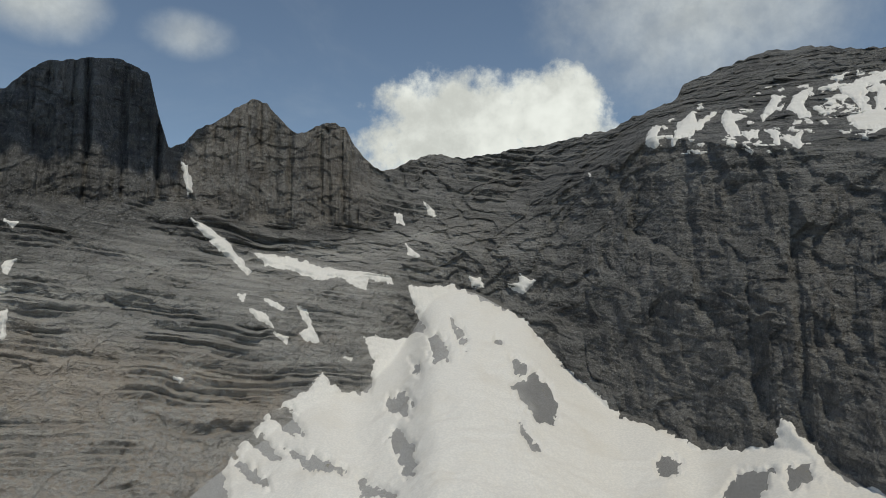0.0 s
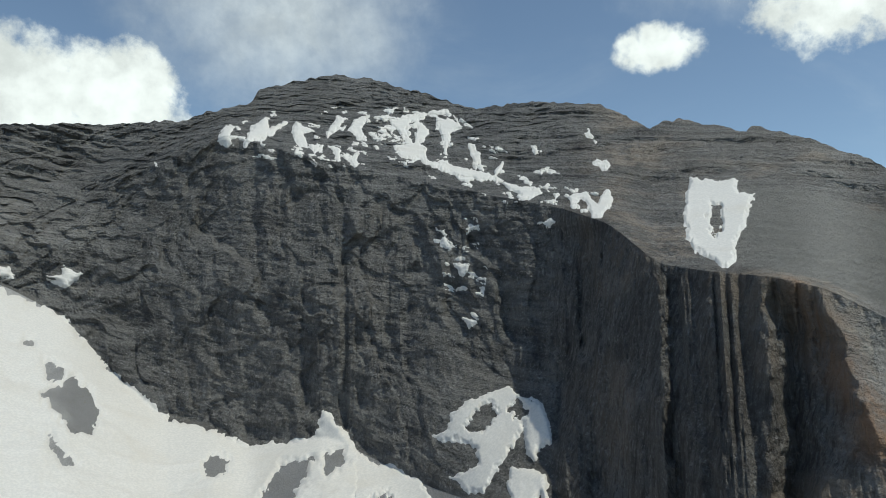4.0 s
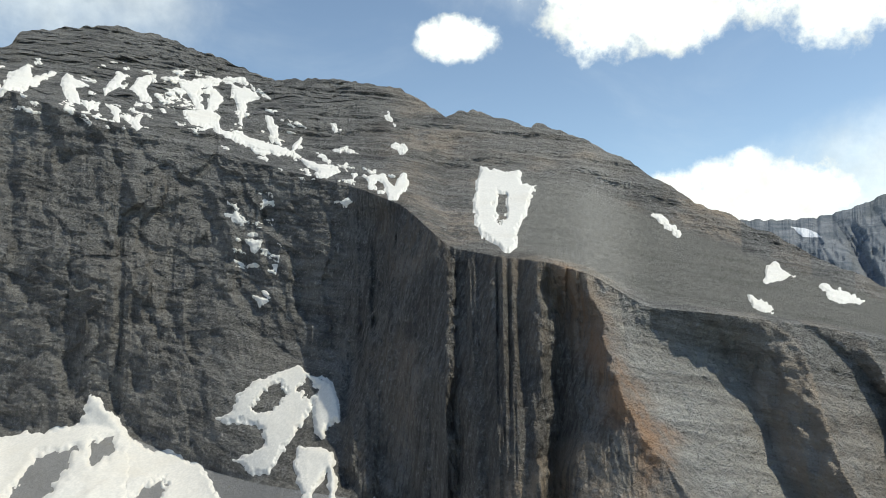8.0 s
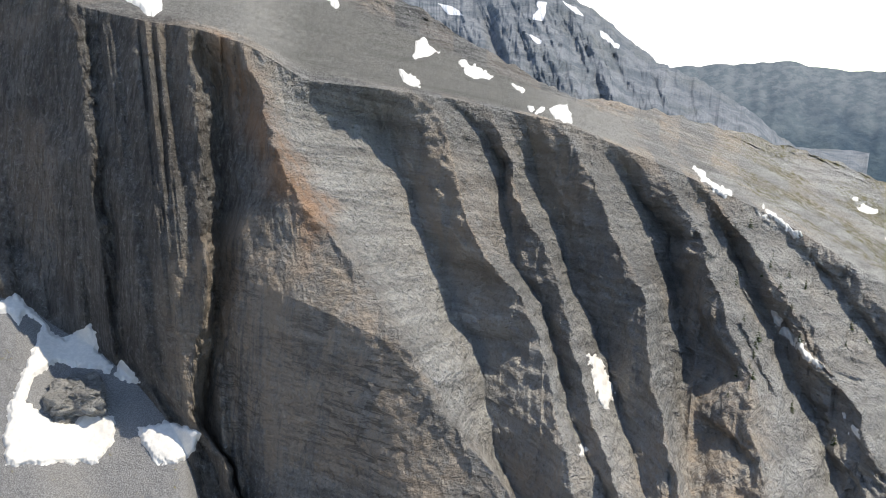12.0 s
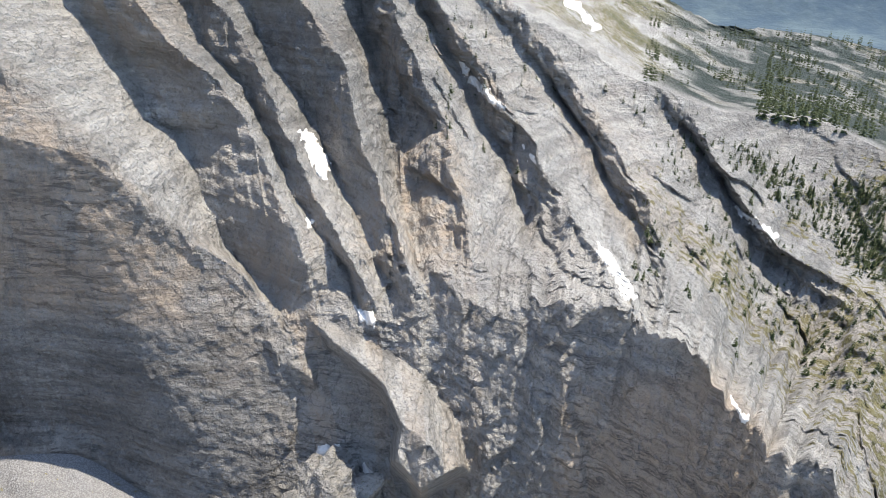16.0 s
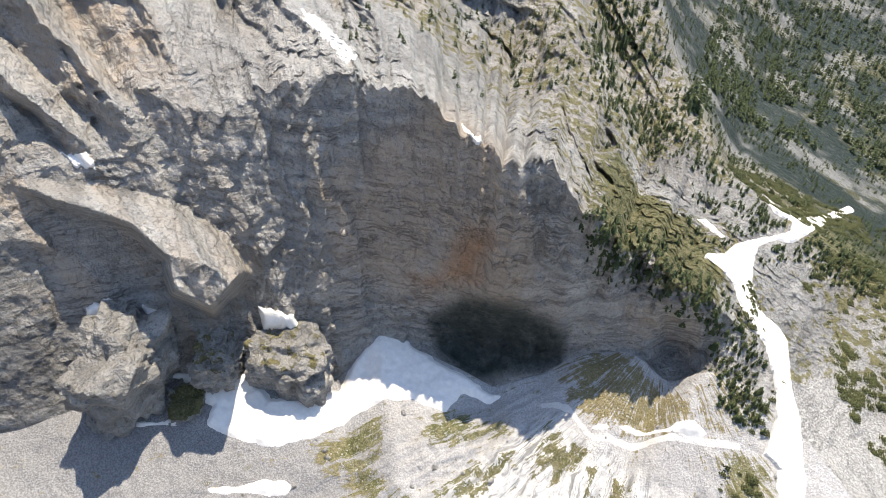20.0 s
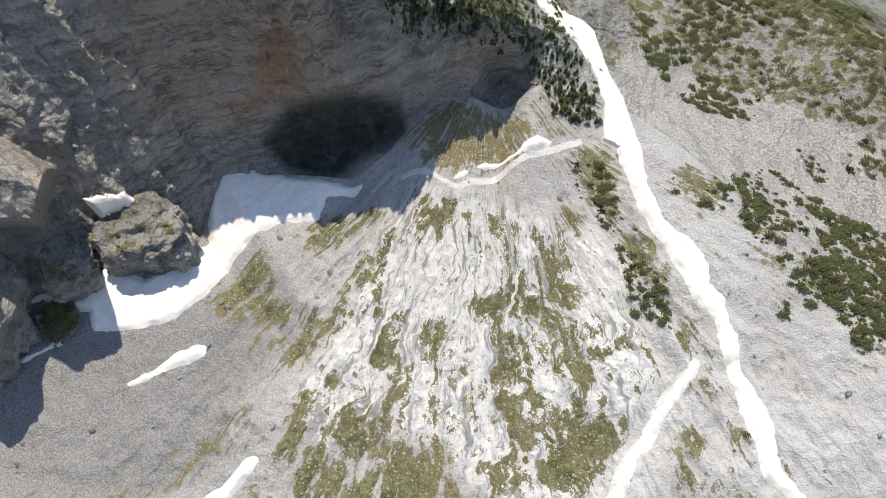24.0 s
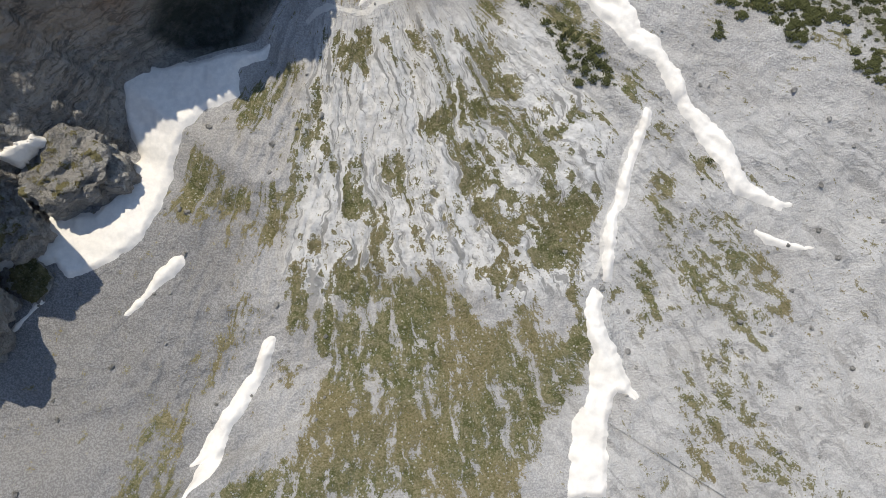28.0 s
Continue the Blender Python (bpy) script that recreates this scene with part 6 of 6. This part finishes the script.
def bark_material():
    m, N, pos = surface("bark")
    tone = N.noise(N.scaled(pos, 4, 4, 0.6), 1.0, 5.0, 0.7)
    finish(N, N.mix(tone, rgb(0.08, 0.06, 0.045), rgb(0.2, 0.17, 0.14)), 0.95, tone, 0.8, 0.05)
    return m


NEEDLE = leaf_material("conifer_needles", rgb(0.016, 0.03, 0.014), rgb(0.045, 0.068, 0.03))
SHRUB = leaf_material("dwarf_pine", rgb(0.022, 0.03, 0.014), rgb(0.06, 0.07, 0.032))
BARK = bark_material()


def trunk_mesh(height, seed):
    rnd = random.Random(seed)
    co, faces = [], []
    rings = 5
    for k in range(rings):
        f = k / (rings - 1)
        bend = 0.02 * height * math.sin(3 * f + seed)
        for j in range(6):
            ang = math.tau * j / 6
            r = height * 0.022 * (1 - 0.9 * f) * (1 + 0.15 * rnd.random())
            co.append((r * math.cos(ang) + bend, r * math.sin(ang), height * f))
    for k in range(rings - 1):
        for j in range(6):
            a, b = k * 6 + j, k * 6 + (j + 1) % 6
            faces.append((a, b, b + 6, a + 6))
    me = bpy.data.meshes.new("trunk")
    me.from_pydata(co, [], faces)
    me.materials.append(BARK)
    return me


def crown_arrays(height, seed, whorls, limbs):
    """Drooping limbs in ragged whorls, each a folded spray of needles."""
    rnd = random.Random(seed)
    co, faces = [], []
    for k in range(whorls):
        f = 0.1 + 0.9 * k / (whorls - 1)
        reach = height * 0.24 * (1 - f) ** 0.8 + 0.02 * height
        for j in range(limbs):
            if rnd.random() < 0.1:
                continue
            ang = math.tau * (j + rnd.random() * 0.8 + 0.5 * (k % 2)) / limbs
            r = reach * rnd.uniform(0.65, 1.2)
            z = height * (f + rnd.uniform(-0.03, 0.03))
            c, s = math.cos(ang), math.sin(ang)
            w = r * rnd.uniform(0.34, 0.5) + 0.01 * height
            droop = r * rnd.uniform(0.25, 0.6)
            n = len(co)
            co += [(0, 0, z + 0.05 * height), (r * 0.6 * c - w * s, r * 0.6 * s + w * c, z - droop * 0.7), (r * 0.6 * c + w * s, r * 0.6 * s - w * c, z - droop * 0.7),
                   (r * c, r * s, z - droop), (r * 0.55 * c, r * 0.55 * s, z + 0.02 * height)]
            faces += [(n, n + 1, n + 4), (n, n + 4, n + 2), (n + 1, n + 3, n + 4), (n + 4, n + 3, n + 2)]
    return co, faces


def conifers(spots, label, group):
    """Single trees, each a trunk with a crown."""
    rnd = random.Random(4)
    kinds = []
    for k in range(4):
        co, faces = crown_arrays(1.0, k, 10, 8)
        crown = bpy.data.meshes.new("crown")
        crown.from_pydata(co, [], faces)
        crown.materials.append(NEEDLE)
        kinds.append((trunk_mesh(1.0, k), crown))
    for i, (x, y, z, h) in enumerate(spots):
        tree = new("conifer_tree")
        tree.empty_display_size = 0.2
        trunk, crown = kinds[i % 4]
        for name, me in (("trunk", trunk), ("crown", crown)):
            part = new(name, me)
            part.parent = tree
        tree.matrix_world = pose(x, y, z - 0.05 * h, rnd.uniform(-4, 4), rnd.uniform(-4, 4), rnd.uniform(0, 360)) @ Matrix.Diagonal((h, h, h, 1))
        tagged(tree, label, "tree", group)


def forest(name, spots, label, wide=1.0):
    """Woods too dense to count, in one mesh."""
    kinds = [tuple(np.array(v) for v in crown_arrays(1.0, 30 + k, 5, 4)) for k in range(5)]
    rnd = np.random.RandomState(8)
    cos, fas, base = [], [], 0
    for i, (x, y, z, h) in enumerate(spots):
        c, f = kinds[i % 5]
        t = rnd.uniform(0, math.tau)
        w = h * wide * rnd.uniform(0.85, 1.25)
        cos.append(np.stack([x + w * (c[:, 0] * math.cos(t) - c[:, 1] * math.sin(t)), y + w * (c[:, 0] * math.sin(t) + c[:, 1] * math.cos(t)), z - 0.05 * h + h * c[:, 2]], -1))
        fas.append(f + base)
        base += len(c)
    me = mesh_from(name, np.concatenate(cos), np.concatenate(fas))
    me.materials.append(NEEDLE)
    tagged(new(name, me), label, "forest", kind="stuff")


def wood_spots(rnd, count, a0, a1, e0, e1, lo, hi, within, thin):
    """Places on the land in a window of bearings and angles, in the wooded parts, thinned by a noise and off the gravel channel."""
    a, e = rnd.uniform(a0, a1, count), rnd.uniform(e0, e1, count)
    keep = np.ones(count, bool)
    for p in SNOW_CHANNEL:
        keep &= inside(p, a, e) < -0.45
    if within:
        keep &= cover(WOODED, a + rnd.normal(0, 0.6, count), e + rnd.normal(0, 0.5, count), 1.0) > within
    a, e = a[keep], e[keep]
    x, y, z, lev = land(a, e)
    n = fbm(x / 45, y / 45, z / 45, 3, 201) + rnd.uniform(-0.35, 0.35, len(a))
    h = rnd.uniform(lo, hi, len(a))
    return [(float(q[0]), float(q[1]), float(q[2]), float(q[3])) for q in np.stack([x, y, z, h], -1)[n > thin]]


def shrub_mesh(seed):
    """A dwarf pine: a low clump of many upturned tufts."""
    rnd = random.Random(seed)
    co, faces = [], []
    for k in range(30):
        ang, r = rnd.uniform(0, math.tau), rnd.random() ** 0.6
        cx, cy, cz = r * math.cos(ang), 0.8 * r * math.sin(ang), 0.42 * (1 - r * r) * rnd.uniform(0.5, 1.2)
        w = rnd.uniform(0.12, 0.24)
        n = len(co)
        tip = (cx + rnd.uniform(-0.1, 0.1) + 0.1 * math.cos(ang), cy + rnd.uniform(-0.1, 0.1) + 0.1 * math.sin(ang), cz + w * 1.5)
        for j in range(4):
            t = math.tau * j / 4 + rnd.random()
            co.append((cx + w * math.cos(t), cy + w * math.sin(t), max(cz - 0.1 + rnd.uniform(-0.06, 0.06), -0.1)))
        co.append(tip)
        faces += [(n + j, n + (j + 1) % 4, n + 4) for j in range(4)]
    me = bpy.data.meshes.new("shrub")
    me.from_pydata(co, [], faces)
    me.materials.append(SHRUB)
    return me


def shrubs(count):
    rnd = np.random.RandomState(21)
    kinds = [shrub_mesh(k) for k in range(6)]
    made, extra = 0, []
    for p in BUSHY + BUSHY[:2]:
        q = np.array(p)
        many = int(0.38 * (q[:, 0].max() - q[:, 0].min()) * (q[:, 1].max() - q[:, 1].min()))
        x, y = rnd.uniform(q[:, 0].min(), q[:, 0].max(), many), rnd.uniform(q[:, 1].min(), q[:, 1].max(), many)
        keep = (inside(p, x, y) > 0) & (fbm(x / 14, y / 14, x * 0, 3, 211) + rnd.uniform(-0.9, 0.9, many) > 0.12) & (cover(GULLY_SNOW, x, y, 1.0) < 0.1)
        x, y = x[keep], y[keep]
        extra += [tuple(float(f) for f in g) for g in np.stack([x, y, ground_z(x, y), 0.45 + 2.1 * rnd.rand(len(x)) ** 2.2], -1)]
    rnd.shuffle(extra)
    extra = [tuple(float(f) for f in g) for g in extra][:6500]
    for x, y, z, r in extra[:count]:
        ob = new("shrub", kinds[made % 6])
        made += 1
        ob.matrix_world = pose(x, y, z, 0, 0, rnd.uniform(0, 360)) @ Matrix.Diagonal((r, r, r, 1))
        tagged(ob, "dark green dwarf pine shrub on pale gravel", "shrub", "dwarf pines on the gravel")
    extra = extra[count:]
    co0 = np.array([v.co for v in kinds[0].vertices])
    fa0 = np.array([f.vertices[:] for f in kinds[0].polygons])
    cos = [np.array((x, y, z)) + r * co0 for x, y, z, r in extra]
    me = mesh_from("scrub", np.concatenate(cos), np.concatenate([fa0 + k * len(co0) for k in range(len(extra))]))
    me.materials.append(SHRUB)
    tagged(new("scrub", me), "scattered dwarf pine scrub on gravel", "scrub", kind="stuff")


def cloud():
    """An unseen cloud, added to keep the sun off the square tower."""
    bm = bmesh.new()
    bmesh.ops.create_icosphere(bm, subdivisions=5, radius=1.0)
    co = np.array([v.co for v in bm.verts])
    k = 1 + 0.16 * fbm(co[:, 0] * 3, co[:, 1] * 3, co[:, 2] * 3, 4, 301, 0.6)
    for v, c in zip(bm.verts, co * k[:, None]):
        v.co = c
    me = bpy.data.meshes.new("cloud")
    bm.to_mesh(me)
    bm.free()
    m, N, pos = surface("cloud_white")
    finish(N, rgb(0.85, 0.86, 0.88), 1.0, N.noise(pos, 0.02, 6.0, 0.6), 0.5, 20.0)
    me.materials.append(m)
    ob = new("cloud", me)
    spot = Vector((-545, 735, 470)) + direction(SUN_BEARING, SUN_HEIGHT) * 1100
    ob.matrix_world = Matrix.Translation(spot) @ pose(0, 0, 0, 0, 0, 40) @ Matrix.Diagonal((270, 95, 45, 1))
    tagged(ob, "unseen cloud added to shade the square tower", "cloud")


outcrops()
cloud()
boulders(230)
WOOD = np.random.RandomState(31)
spur = wood_spots(WOOD, 2600, 146, 178, -56, -42, 1.6, 3.6, 0.5, -0.35)[:150]
flank = wood_spots(WOOD, 2600, 128, 152, -36, -20, 3.5, 7.0, 0.5, -0.2)[:150]
conifers(spur, "dark green mountain pine on the rocky spur", "pines on the spur")
conifers(flank, "slender dark conifer on the pale steep flank", "conifers on the flank")
woods = wood_spots(WOOD, 9500, 126, 190, -44, -18, 2.5, 6, 0.5, -0.12) + wood_spots(WOOD, 4500, 157, 195, -36, -22, 7, 13, 0, -0.45)
woods += wood_spots(WOOD, 4500, 146, 200, -24, -12.5, 12, 20, 0, -0.6) + wood_spots(WOOD, 1500, 131, 150, -19.2, -12.9, 8, 14, 0, -0.2) + wood_spots(WOOD, 500, 122, 131, -17.5, -12.9, 6, 11, 0, 0.15)
woods += wood_spots(WOOD, 3000, 127, 148, -34, -21, 3, 6.5, 0.5, -0.3)
woods += wood_spots(WOOD, 2600, 146, 186, -56, -36, 2.5, 5, 0.5, -0.3) + wood_spots(WOOD, 160, 104, 128, -26, -8, 3, 6, 0, 0.35)
woods += wood_spots(WOOD, 1100, 124, 150, -38, -21, 2.5, 5.5, 0, 0.12)
forest("woods", woods, "dense dark conifer woods on the valley side", 1.15)
shrubs(290)
